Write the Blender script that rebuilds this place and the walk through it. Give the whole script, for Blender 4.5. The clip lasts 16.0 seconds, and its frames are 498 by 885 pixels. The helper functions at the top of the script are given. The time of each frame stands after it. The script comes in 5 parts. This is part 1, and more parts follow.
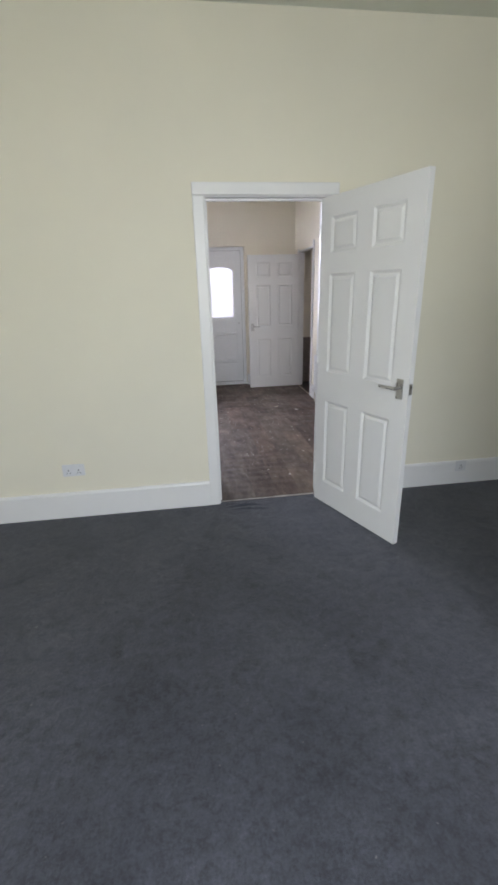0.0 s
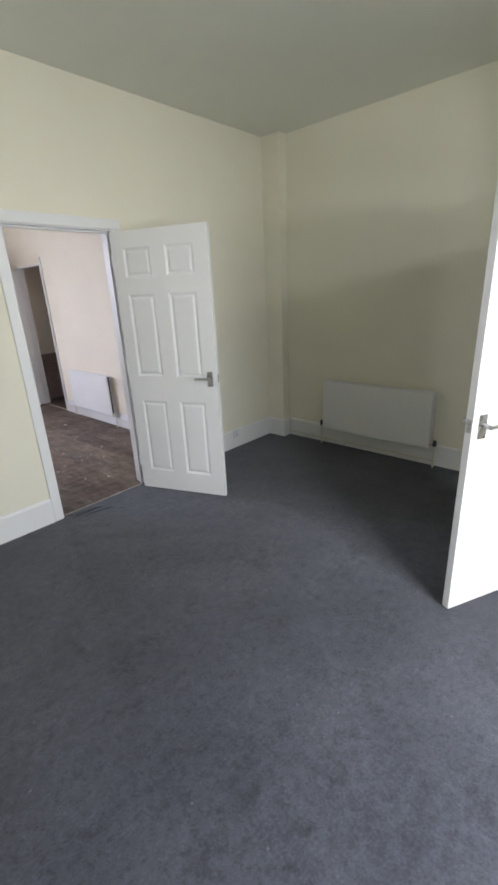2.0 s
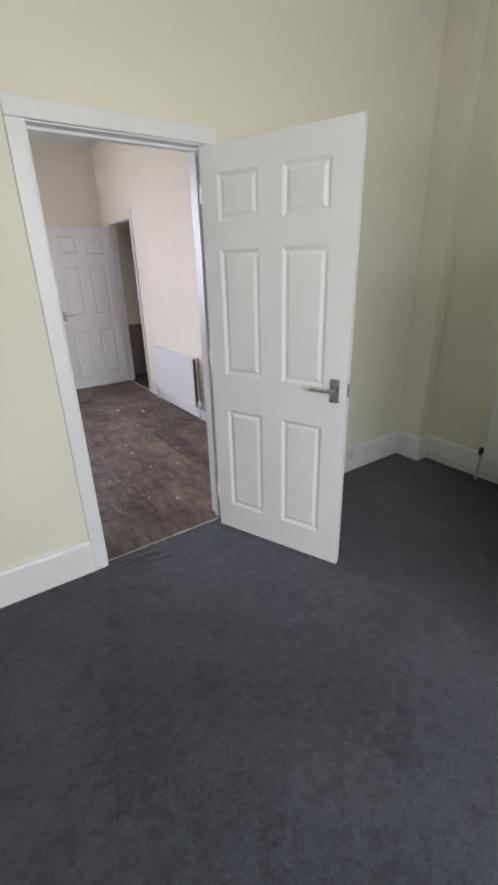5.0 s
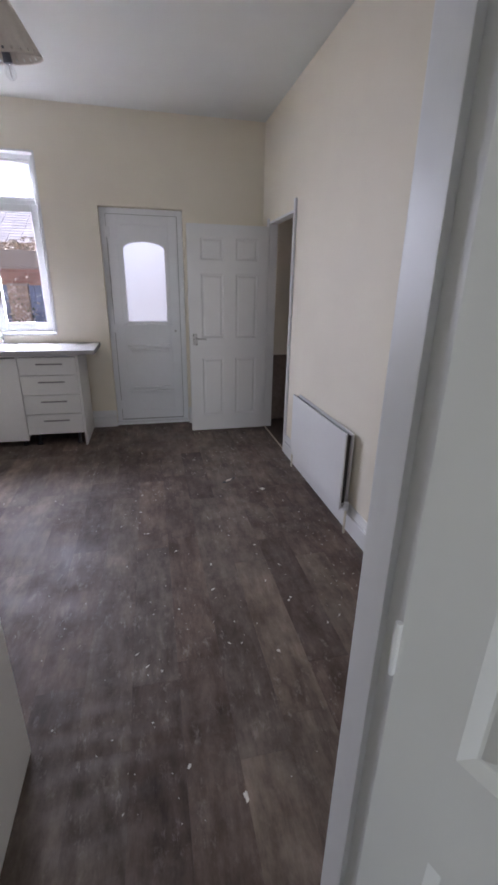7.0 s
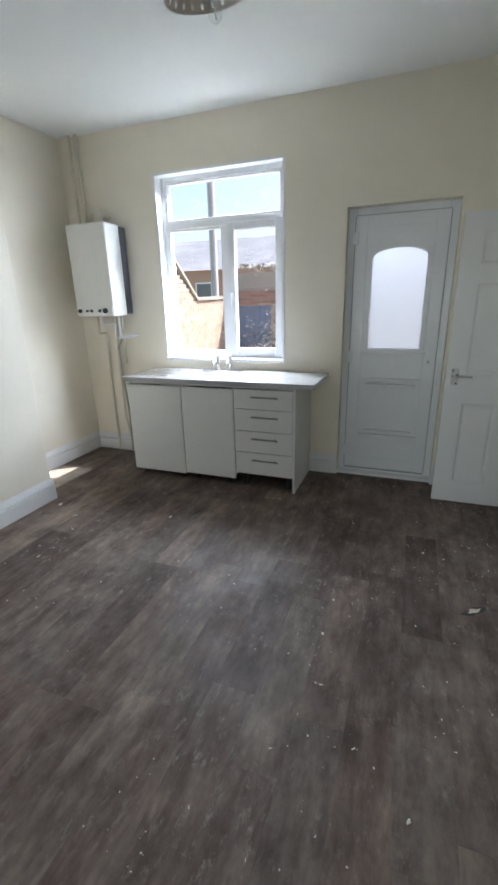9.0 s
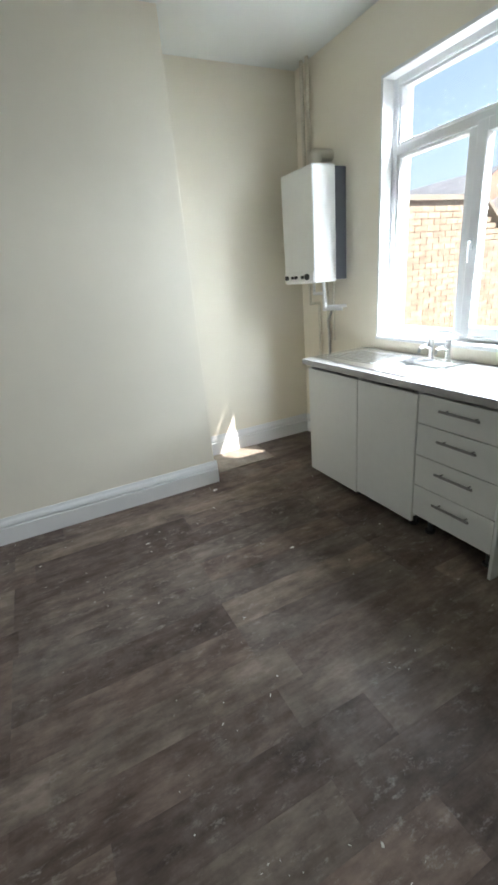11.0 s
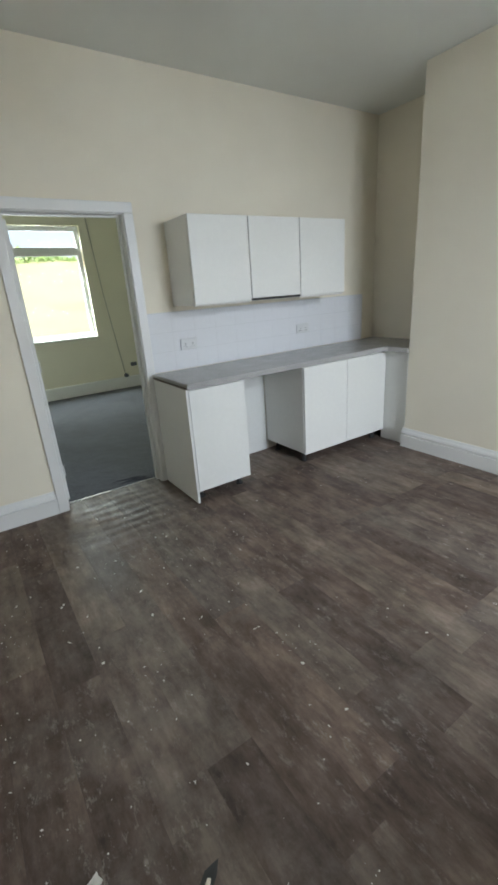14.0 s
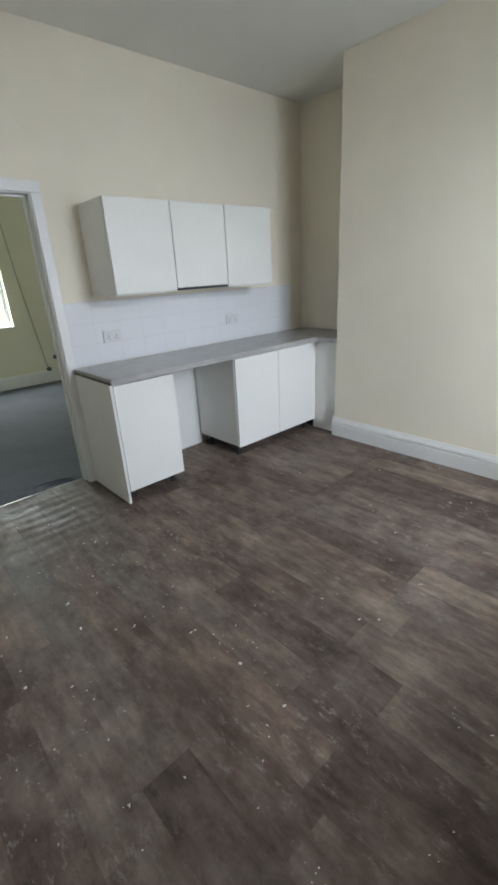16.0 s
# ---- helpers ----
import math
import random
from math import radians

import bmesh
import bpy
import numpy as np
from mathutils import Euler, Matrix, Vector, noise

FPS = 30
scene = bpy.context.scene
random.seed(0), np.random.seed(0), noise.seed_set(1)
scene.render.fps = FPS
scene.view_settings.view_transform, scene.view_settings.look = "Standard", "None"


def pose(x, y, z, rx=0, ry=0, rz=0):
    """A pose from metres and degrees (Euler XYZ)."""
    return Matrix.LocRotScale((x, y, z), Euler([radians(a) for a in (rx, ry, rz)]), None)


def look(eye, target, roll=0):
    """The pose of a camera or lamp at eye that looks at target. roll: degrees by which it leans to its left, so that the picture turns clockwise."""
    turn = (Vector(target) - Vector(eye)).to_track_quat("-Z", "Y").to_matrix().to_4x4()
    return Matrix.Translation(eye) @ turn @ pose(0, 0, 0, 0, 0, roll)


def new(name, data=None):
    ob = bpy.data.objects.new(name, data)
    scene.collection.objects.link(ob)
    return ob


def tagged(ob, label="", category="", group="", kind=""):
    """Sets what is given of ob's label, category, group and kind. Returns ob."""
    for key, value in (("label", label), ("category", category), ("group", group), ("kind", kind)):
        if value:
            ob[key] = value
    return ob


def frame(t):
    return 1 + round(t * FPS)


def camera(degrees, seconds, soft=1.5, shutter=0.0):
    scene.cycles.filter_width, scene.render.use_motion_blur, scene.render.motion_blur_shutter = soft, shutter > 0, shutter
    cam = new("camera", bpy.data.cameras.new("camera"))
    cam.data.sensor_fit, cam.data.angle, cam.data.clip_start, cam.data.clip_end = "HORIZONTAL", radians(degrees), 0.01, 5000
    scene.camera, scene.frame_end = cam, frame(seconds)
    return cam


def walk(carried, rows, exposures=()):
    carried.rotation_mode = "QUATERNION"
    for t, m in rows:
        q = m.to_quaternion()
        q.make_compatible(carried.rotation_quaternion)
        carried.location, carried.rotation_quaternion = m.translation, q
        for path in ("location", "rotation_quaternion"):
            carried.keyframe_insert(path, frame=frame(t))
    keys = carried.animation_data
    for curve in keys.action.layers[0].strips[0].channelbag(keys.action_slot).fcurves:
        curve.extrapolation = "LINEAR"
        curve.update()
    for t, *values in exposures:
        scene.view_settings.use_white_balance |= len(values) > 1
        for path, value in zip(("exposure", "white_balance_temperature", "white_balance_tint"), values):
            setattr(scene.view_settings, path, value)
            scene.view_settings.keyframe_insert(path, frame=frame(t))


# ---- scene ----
cam = camera(60.8, 16.0, soft=3.0)
PATH = [
    (0, (-0.155, -2.823, 1.469), (0.093, -0.954, 0.801), -1.6),
    (0.5, (-0.415, -2.708, 1.491), (0.473, -1.037, 0.843), 0.8),
    (1, (-0.67, -2.723, 1.508), (0.632, -1.345, 0.871), -1.5),
    (1.5, (-0.899, -2.829, 1.536), (0.49, -1.545, 0.888), -2.0),
    (2, (-1.13, -2.99, 1.543), (0.251, -1.708, 0.874), -2.8),
    (2.5, (-1.292, -3.059, 1.573), (0.107, -1.803, 0.89), -3.2),
    (3, (-1.41, -3.082, 1.598), (-0.008, -1.841, 0.894), -2.6),
    (3.5, (-1.291, -2.973, 1.566), (0.101, -1.734, 0.84), -2.3),
    (4, (-1.026, -2.711, 1.527), (0.27, -1.38, 0.788), -0.9),
    (4.2, (-0.905, -2.593, 1.509), (0.318, -1.203, 0.753), -1.5),
    (6.3, (0.241, -0.904, 1.469), (0.981, 0.82, 0.776), 2.3),
    (6.5, (0.314, -0.74, 1.457), (0.95, 1.029, 0.773), 2.4),
    (7, (0.421, -0.394, 1.466), (0.841, 1.434, 0.77), 1.0),
    (7.5, (0.482, -0.1, 1.489), (0.686, 1.765, 0.795), -1.1),
    (8, (0.504, 0.139, 1.528), (0.302, 2.014, 0.863), -1.9),
    (8.5, (0.468, 0.377, 1.526), (0.09, 2.232, 0.881), -2.2),
    (9, (0.553, 0.638, 1.485), (-0.128, 2.409, 0.853), -1.4),
    (9.5, (0.745, 0.897, 1.47), (-0.4, 2.4, 0.815), 0.1),
    (9.7, (0.794, 1.02, 1.467), (-0.47, 2.422, 0.805), -1.8),
    (11.8, (0.759, 2.456, 1.461), (-1.094, 2.597, 0.722), 2.5),
    (12, (0.731, 2.538, 1.46), (-1.122, 2.434, 0.715), 4.9),
    (12.5, (0.763, 2.738, 1.422), (-0.942, 1.999, 0.682), -1.6),
    (13, (0.949, 2.92, 1.447), (-0.539, 1.794, 0.728), -2.5),
    (13.5, (1.047, 3.115, 1.448), (-0.241, 1.756, 0.747), -2.8),
    (14, (1.14, 3.281, 1.469), (0.116, 1.703, 0.789), -4.0),
    (14.5, (1.248, 3.39, 1.47), (0.322, 1.756, 0.783), -4.7),
    (15, (1.33, 3.456, 1.466), (0.422, 1.819, 0.763), -4.5),
    (15.5, (1.239, 3.398, 1.456), (0.231, 1.833, 0.724), -4.1),
    (16, (1.063, 3.254, 1.473), (-0.172, 1.867, 0.733), -3.2),
]
walk(cam, [(t, look(eye, target, roll)) for t, eye, target, roll in PATH], [
    (0, 2.25, 6330, 29), (1, 2.7, 6350, 30), (1.5, 2.35, 6380, 30), (2, 2.37, 6400, 30), (3, 2.34, 6450, 30), (4.2, 2.4, 6550, 31), (6.5, 1.95, 6200, 33), (7, 1.65, 6250, 31), (7.5, 1.72, 6250, 22), (8.5, 1.62, 6200, 18), (9.7, 1.58, 6150, 14), (11.8, 1.52, 6600, 12), (14, 1.79, 6550, 13), (16, 1.85, 6500, 15)])

# ---------------------------------------------------------------- world, sun
SUN_EL, SUN_AZ = radians(49.5), radians(50.8)
world = bpy.data.worlds.new("sky")
scene.world = world
world.use_nodes = True
_wn = world.node_tree.nodes
_sky = _wn.new("ShaderNodeTexSky")
_sky.sky_type, _sky.sun_disc = "NISHITA", False
_sky.sun_elevation, _sky.sun_rotation = SUN_EL, SUN_AZ
_sky.air_density, _sky.dust_density = 1.0, 3.5
_wn["Background"].inputs[1].default_value = 0.115
world.node_tree.links.new(_sky.outputs[0], _wn["Background"].inputs[0])
sun = new("sun", bpy.data.lights.new("sun", "SUN"))
sun.data.energy, sun.data.angle, sun.data.color = 4.5, radians(0.5), (1.0, 0.95, 0.86)
sun.matrix_world = look((0, 0, 0), (-math.sin(SUN_AZ) * math.cos(SUN_EL), -math.cos(SUN_AZ) * math.cos(SUN_EL), -math.sin(SUN_EL)))
sun.location = (6, 10, 14)


def sky_lamp(name, place, target, width, height, watts, color):
    """Daylight from the sky, in a window's opening."""
    ob = new(name, bpy.data.lights.new(name, "AREA"))
    ob.data.shape, ob.data.size, ob.data.size_y, ob.data.energy, ob.data.color = "RECTANGLE", width, height, watts, color
    ob.matrix_world = look(place, target)
    return ob


# ---------------------------------------------------------------- plan, metres
H = 2.89                       # ceilings
T = 0.13                       # wall between the two rooms: y 0 to T
KX0, KX1, KY1 = -2.58, 1.585, 4.215   # kitchen
LX0, LX1, LY0 = -2.60, 2.565, -3.97   # living room
CHX, CHY0, CHY1 = -2.065, 0.972, 3.0  # chimney breast
DX0, DX1, DH = -0.002, 0.737, 2.0        # doorway between the rooms
EY0, EY1 = 3.19, 3.94               # doorway in the kitchen's east wall
WX0, WX1, WZ0, WZ1 = -1.635, -0.478, 0.985, 2.515   # kitchen window
BX0, BX1, BZ1 = 0.01, 0.785, 2.13     # back door
VX0, VX1, VZ0, VZ1 = -0.80, 0.46, 0.905, 2.53        # living room window
OUT = 0.26                     # outer walls

# the sky's light falls in from above, so the lamps in the openings lean like louvres
for z in (1.24, 1.72, 2.20):
    sky_lamp("sky_light_kitchen", ((WX0 + WX1) / 2, KY1 + 0.29, z + 0.10), ((WX0 + WX1) / 2 + 0.25, KY1 - 2.0, z - 5.2), 1.06, 0.26, 17.0, (0.79, 0.91, 1.0))
for z in (1.24, 1.74, 2.22):
    sky_lamp("sky_light_living", ((VX0 + VX1) / 2, LY0 - 0.29, z + 0.10), (0.25, LY0 + 2.4, z - 3.7), 1.0, 0.26, 9.0, (0.86, 1.0, 0.93))
sky_lamp("sky_light_back_door", (0.4025, KY1 + 0.16, 1.465), (0.4025, 0, 1.0), 0.40, 0.80, 0.32, (0.82, 0.95, 1.0))

# ---------------------------------------------------------------- materials


def mat(name, rough=0.6, metal=0.0, spec=0.5):
    m = bpy.data.materials.new(name)
    m.use_nodes = True
    b = m.node_tree.nodes["Principled BSDF"]
    b.inputs["Roughness"].default_value = rough
    b.inputs["Metallic"].default_value = metal
    b.inputs["Specular IOR Level"].default_value = spec
    return m, m.node_tree.nodes, m.node_tree.links, b


def texco(nodes, links, kind="Object", scale=(1, 1, 1), shift=False):
    """Object coordinates in metres; shift moves the pattern by a random amount for each object."""
    tc, mp = nodes.new("ShaderNodeTexCoord"), nodes.new("ShaderNodeMapping")
    mp.inputs["Scale"].default_value = scale
    if kind == "World":
        g = nodes.new("ShaderNodeNewGeometry")
        links.new(g.outputs["Position"], mp.inputs["Vector"])
    else:
        links.new(tc.outputs[kind], mp.inputs["Vector"])
    if shift:
        oi, mu = nodes.new("ShaderNodeObjectInfo"), nodes.new("ShaderNodeMath")
        mu.operation = "MULTIPLY"
        mu.inputs[1].default_value = 37.0
        links.new(oi.outputs["Random"], mu.inputs[0])
        links.new(mu.outputs[0], mp.inputs["Location"])
    return mp.outputs["Vector"]


def noise_tex(nodes, links, vec, scale, detail=4, rough=0.55):
    n = nodes.new("ShaderNodeTexNoise")
    n.inputs["Scale"].default_value, n.inputs["Detail"].default_value, n.inputs["Roughness"].default_value = scale, detail, rough
    links.new(vec, n.inputs["Vector"])
    return n.outputs["Fac"]


def ramp(nodes, links, fac, stops):
    r = nodes.new("ShaderNodeValToRGB")
    e = r.color_ramp.elements
    while len(e) < len(stops):
        e.new(0.5)
    for el, (p, c) in zip(e, stops):
        el.position, el.color = p, (*c, 1)
    links.new(fac, r.inputs["Fac"])
    return r.outputs["Color"]


def mix(nodes, links, a, b, fac, kind="MIX"):
    m = nodes.new("ShaderNodeMix")
    m.data_type, m.blend_type = "RGBA", kind
    for sock, v in ((m.inputs[0], fac), (m.inputs[6], a), (m.inputs[7], b)):
        if isinstance(v, (int, float)):
            sock.default_value = v
        elif isinstance(v, tuple):
            sock.default_value = (*v, 1)
        else:
            links.new(v, sock)
    return m.outputs[2]


def bump(nodes, links, b, height, strength, dist=0.01):
    n = nodes.new("ShaderNodeBump")
    n.inputs["Strength"].default_value, n.inputs["Distance"].default_value = strength, dist
    links.new(height, n.inputs["Height"])
    if b.inputs["Normal"].links:
        links.new(b.inputs["Normal"].links[0].from_socket, n.inputs["Normal"])
    links.new(n.outputs[0], b.inputs["Normal"])


def painted(name, color, rough=0.75, var=0.05, tex=0.12, spec=0.4, grime=0.0):
    """Rolled paint: faint blotches, fine roller texture, a little grime."""
    m, n, l, b = mat(name, rough, spec=spec)
    v = texco(n, l, "World")
    big = noise_tex(n, l, v, 1.3, 5)
    c = ramp(n, l, big, [(0.25, tuple(x * (1 - var) for x in color)), (0.75, tuple(min(1, x * (1 + var)) for x in color))])
    if grime:
        g = ramp(n, l, noise_tex(n, l, v, 5.0, 7, 0.7), [(0.55, (0, 0, 0)), (0.78, (grime, grime, grime))])
        c = mix(n, l, c, (0.22, 0.19, 0.15), g)
    l.new(c, b.inputs["Base Color"])
    bump(n, l, b, noise_tex(n, l, v, 260, 3), tex, 0.002)
    bump(n, l, b, noise_tex(n, l, v, 7, 3), 0.10, 0.02)
    return m


def plain(name, color, rough=0.5, metal=0.0, var=0.04, scale=30):
    m, n, l, b = mat(name, rough, metal)
    v = texco(n, l)
    f = noise_tex(n, l, v, scale, 4)
    l.new(ramp(n, l, f, [(0.2, tuple(x * (1 - var) for x in color)), (0.8, tuple(min(1, x * (1 + var)) for x in color))]), b.inputs["Base Color"])
    rr = n.new("ShaderNodeMapRange")
    rr.inputs["To Min"].default_value, rr.inputs["To Max"].default_value = rough * 0.85, min(1, rough * 1.15)
    l.new(f, rr.inputs["Value"])
    l.new(rr.outputs[0], b.inputs["Roughness"])
    return m


M_LIV = painted("living_room_cream_paint", (0.80, 0.765, 0.632), var=0.03)
M_KIT = painted("kitchen_magnolia_paint", (0.85, 0.79, 0.665), var=0.035)
M_CEIL = painted("ceiling_white_paint", (0.79, 0.80, 0.76), 0.85, 0.02)
M_CEIL_LIV = painted("living_ceiling_off_white_paint", (0.78, 0.80, 0.71), 0.85, 0.03)
M_GLOSS = painted("white_gloss_woodwork", (0.80, 0.80, 0.79), 0.38, 0.02, 0.05, 0.5, 0.05)
M_DOOR = painted("white_door_paint", (0.80, 0.80, 0.79), 0.42, 0.02, 0.08, 0.5)
M_UPVC = plain("white_upvc", (0.80, 0.81, 0.82), 0.33, var=0.02)
M_UNIT = plain("white_cabinet_board", (0.80, 0.80, 0.77), 0.38, var=0.02)
M_RAD = plain("white_radiator_enamel", (0.80, 0.80, 0.79), 0.35, var=0.02)
M_FIN = plain("radiator_inner_grey_steel", (0.06, 0.055, 0.05), 0.6)
M_CHROME = plain("satin_chrome", (0.52, 0.51, 0.50), 0.28, 1.0)
M_STEEL = plain("stainless_steel", (0.60, 0.60, 0.60), 0.25, 1.0)
M_BLACK = plain("black_plastic", (0.03, 0.03, 0.03), 0.5)
M_GREYP = plain("dark_grey_casing", (0.12, 0.13, 0.15), 0.5)
M_COPPER = plain("painted_copper_pipe", (0.70, 0.66, 0.55), 0.45)
M_SOCKET = plain("white_socket_plastic", (0.70, 0.71, 0.72), 0.35)
M_TAUPE = plain("taupe_lampshade_fabric", (0.700, 0.644, 0.574), 0.9, var=0.08, scale=220)
M_TILE = plain("white_glazed_tile", (0.79, 0.80, 0.83), 0.12, var=0.02)
M_GROUT = plain("pale_grout", (0.69, 0.70, 0.72), 0.9)
M_SCREED = plain("pale_screed", (0.62, 0.55, 0.45), 0.95, var=0.25, scale=60)
M_CHIP = plain("white_paint_chips", (0.72, 0.69, 0.64), 0.9, var=0.2)
M_DARKHALL = painted("store_bare_plaster", (0.80, 0.68, 0.60), 0.9, 0.12)
M_BROWN = plain("dark_brown_board", (0.10, 0.075, 0.062), 0.7, var=0.3)


def glass_mat(name, rough=0.0, frosted=False):
    m = bpy.data.materials.new(name)
    m.use_nodes = True
    n, l = m.node_tree.nodes, m.node_tree.links
    if frosted:
        b = n["Principled BSDF"]
        b.inputs["Base Color"].default_value = (0.60, 0.61, 0.62, 1)
        b.inputs["Transmission Weight"].default_value, b.inputs["Roughness"].default_value = 1.0, 0.55
        b.inputs["IOR"].default_value = 1.3
        v = texco(n, l)
        bump(n, l, b, noise_tex(n, l, v, 120, 3), 0.5, 0.004)
        return m
    t, g, mx, lw = n.new("ShaderNodeBsdfTransparent"), n.new("ShaderNodeBsdfGlossy"), n.new("ShaderNodeMixShader"), n.new("ShaderNodeLayerWeight")
    pw, sc = n.new("ShaderNodeMath"), n.new("ShaderNodeMath")
    t.inputs[0].default_value = (0.97, 0.98, 0.98, 1)
    g.inputs["Roughness"].default_value = 0.02
    lw.inputs["Blend"].default_value = 0.5
    pw.operation, pw.inputs[1].default_value = "POWER", 5.0
    sc.operation, sc.inputs[1].default_value, sc.inputs[2].default_value = "MULTIPLY_ADD", 0.9, 0.04
    l.new(lw.outputs["Facing"], pw.inputs[0]), l.new(pw.outputs[0], sc.inputs[0]), l.new(sc.outputs[0], mx.inputs[0])
    l.new(t.outputs[0], mx.inputs[1]), l.new(g.outputs[0], mx.inputs[2])
    l.new(mx.outputs[0], n["Material Output"].inputs[0])
    return m


M_GLASS = glass_mat("window_glass")
M_FROST = glass_mat("frosted_glass", frosted=True)


def carpet_mat():
    m, n, l, b = mat("slate_grey_carpet", 0.95, spec=0.1)
    v = texco(n, l, "World")
    big = ramp(n, l, noise_tex(n, l, v, 1.4, 7, 0.68), [(0.3, (0.029, 0.032, 0.043)), (0.52, (0.049, 0.053, 0.069)), (0.75, (0.072, 0.077, 0.097))])
    tuft = noise_tex(n, l, v, 90, 4, 0.8)
    c = mix(n, l, big, ramp(n, l, tuft, [(0.32, (0.62,) * 3), (0.68, (1.4,) * 3)]), 0.8, "MULTIPLY")
    mott = ramp(n, l, noise_tex(n, l, v, 26, 5, 0.78), [(0.32, (0.55, 0.55, 0.57)), (0.5, (1.0, 1.0, 1.0)), (0.70, (1.42, 1.40, 1.38))])
    c = mix(n, l, c, mott, 0.85, "MULTIPLY")
    dark = ramp(n, l, noise_tex(n, l, v, 5, 7, 0.75), [(0.36, (0.5, 0.5, 0.5)), (0.46, (1, 1, 1))])
    c = mix(n, l, c, dark, 0.6, "MULTIPLY")
    lint = ramp(n, l, noise_tex(n, l, v, 42, 2, 0.5), [(0.735, (0, 0, 0)), (0.78, (0.5, 0.5, 0.5))])
    l.new(mix(n, l, c, (0.26, 0.25, 0.25), lint), b.inputs["Base Color"])
    b.inputs["Sheen Weight"].default_value = 0.2
    b.inputs["Sheen Roughness"].default_value = 0.6
    bump(n, l, b, tuft, 0.8, 0.005)
    bump(n, l, b, noise_tex(n, l, v, 9, 3), 0.3, 0.02)
    return m


def plank_mat():
    """Dark brown wood-effect vinyl: each plank its own tone, streaked grain along it, dusty scuffs."""
    m, n, l, b = mat("dark_wood_vinyl", 0.4, spec=0.15)
    v = texco(n, l, "Object", (4, 1.1, 1), shift=True)
    grain = noise_tex(n, l, v, 4.0, 9, 0.68)
    c = ramp(n, l, grain, [(0.32, (0.088, 0.067, 0.055)), (0.5, (0.150, 0.118, 0.098)), (0.68, (0.226, 0.184, 0.154))])
    oi = n.new("ShaderNodeObjectInfo")
    tone = ramp(n, l, oi.outputs["Random"], [(0.0, (0.66, 0.62, 0.63)), (0.3, (1.04, 0.94, 0.91)), (0.65, (0.89, 0.89, 0.91)), (1.0, (1.34, 1.29, 1.22))])
    c = mix(n, l, c, tone, 1.0, "MULTIPLY")
    w = texco(n, l, "World")
    blot = ramp(n, l, noise_tex(n, l, w, 3.4, 7, 0.7), [(0.35, (0.70,) * 3), (0.5, (0.97,) * 3), (0.67, (1.28,) * 3)])
    c = mix(n, l, c, blot, 1.0, "MULTIPLY")
    dust = ramp(n, l, noise_tex(n, l, w, 1.5, 9, 0.76), [(0.50, (0, 0, 0)), (0.68, (0.45, 0.45, 0.45))])
    c = mix(n, l, c, (0.25, 0.215, 0.185), dust)
    w2 = texco(n, l, "World", (7, 3, 1))
    patch = ramp(n, l, noise_tex(n, l, w, 1.1, 4, 0.6), [(0.43, (0, 0, 0)), (0.57, (1, 1, 1))])
    scuff = ramp(n, l, noise_tex(n, l, w2, 3.4, 9, 0.82), [(0.545, (0, 0, 0)), (0.64, (0.75, 0.75, 0.75))])
    c = mix(n, l, c, (0.34, 0.30, 0.27), mix(n, l, scuff, patch, 0.8, "MULTIPLY"))
    l.new(c, b.inputs["Base Color"])
    r = ramp(n, l, noise_tex(n, l, w, 3.1, 6, 0.7), [(0.35, (0.38,) * 3), (0.65, (0.66,) * 3)])
    l.new(r, b.inputs["Roughness"])
    bump(n, l, b, grain, 0.10, 0.002)
    bump(n, l, b, noise_tex(n, l, w, 5.5, 2), 0.12, 0.02)
    # the vinyl has buckled into low waves inside the doorway
    dist, near, wave, mul = n.new("ShaderNodeVectorMath"), n.new("ShaderNodeMapRange"), n.new("ShaderNodeTexWave"), n.new("ShaderNodeMath")
    dist.operation, mul.operation, wave.bands_direction = "DISTANCE", "MULTIPLY", "Y"
    dist.inputs[1].default_value = (0.33, 0.50, 0.0)
    near.inputs["From Min"].default_value, near.inputs["From Max"].default_value = 0.25, 0.62
    near.inputs["To Min"].default_value, near.inputs["To Max"].default_value = 1.0, 0.0
    wave.inputs["Scale"].default_value, wave.inputs["Distortion"].default_value, wave.inputs["Detail"].default_value = 3.0, 2.6, 1.5
    l.new(w, dist.inputs[0]), l.new(w, wave.inputs["Vector"]), l.new(dist.outputs["Value"], near.inputs["Value"])
    l.new(near.outputs[0], mul.inputs[0]), l.new(wave.outputs["Fac"], mul.inputs[1])
    bump(n, l, b, mul.outputs[0], 0.30, 0.010)
    return m


def worktop_mat():
    m, n, l, b = mat("grey_speckled_laminate", 0.24)
    v = texco(n, l, "World")
    c = ramp(n, l, noise_tex(n, l, v, 180, 3, 0.8), [(0.3, (0.30, 0.29, 0.285)), (0.55, (0.42, 0.41, 0.40)), (0.75, (0.56, 0.55, 0.53))])
    big = ramp(n, l, noise_tex(n, l, v, 6, 4), [(0.3, (0.9,) * 3), (0.7, (1.08,) * 3)])
    l.new(mix(n, l, c, big, 1.0, "MULTIPLY"), b.inputs["Base Color"])
    return m


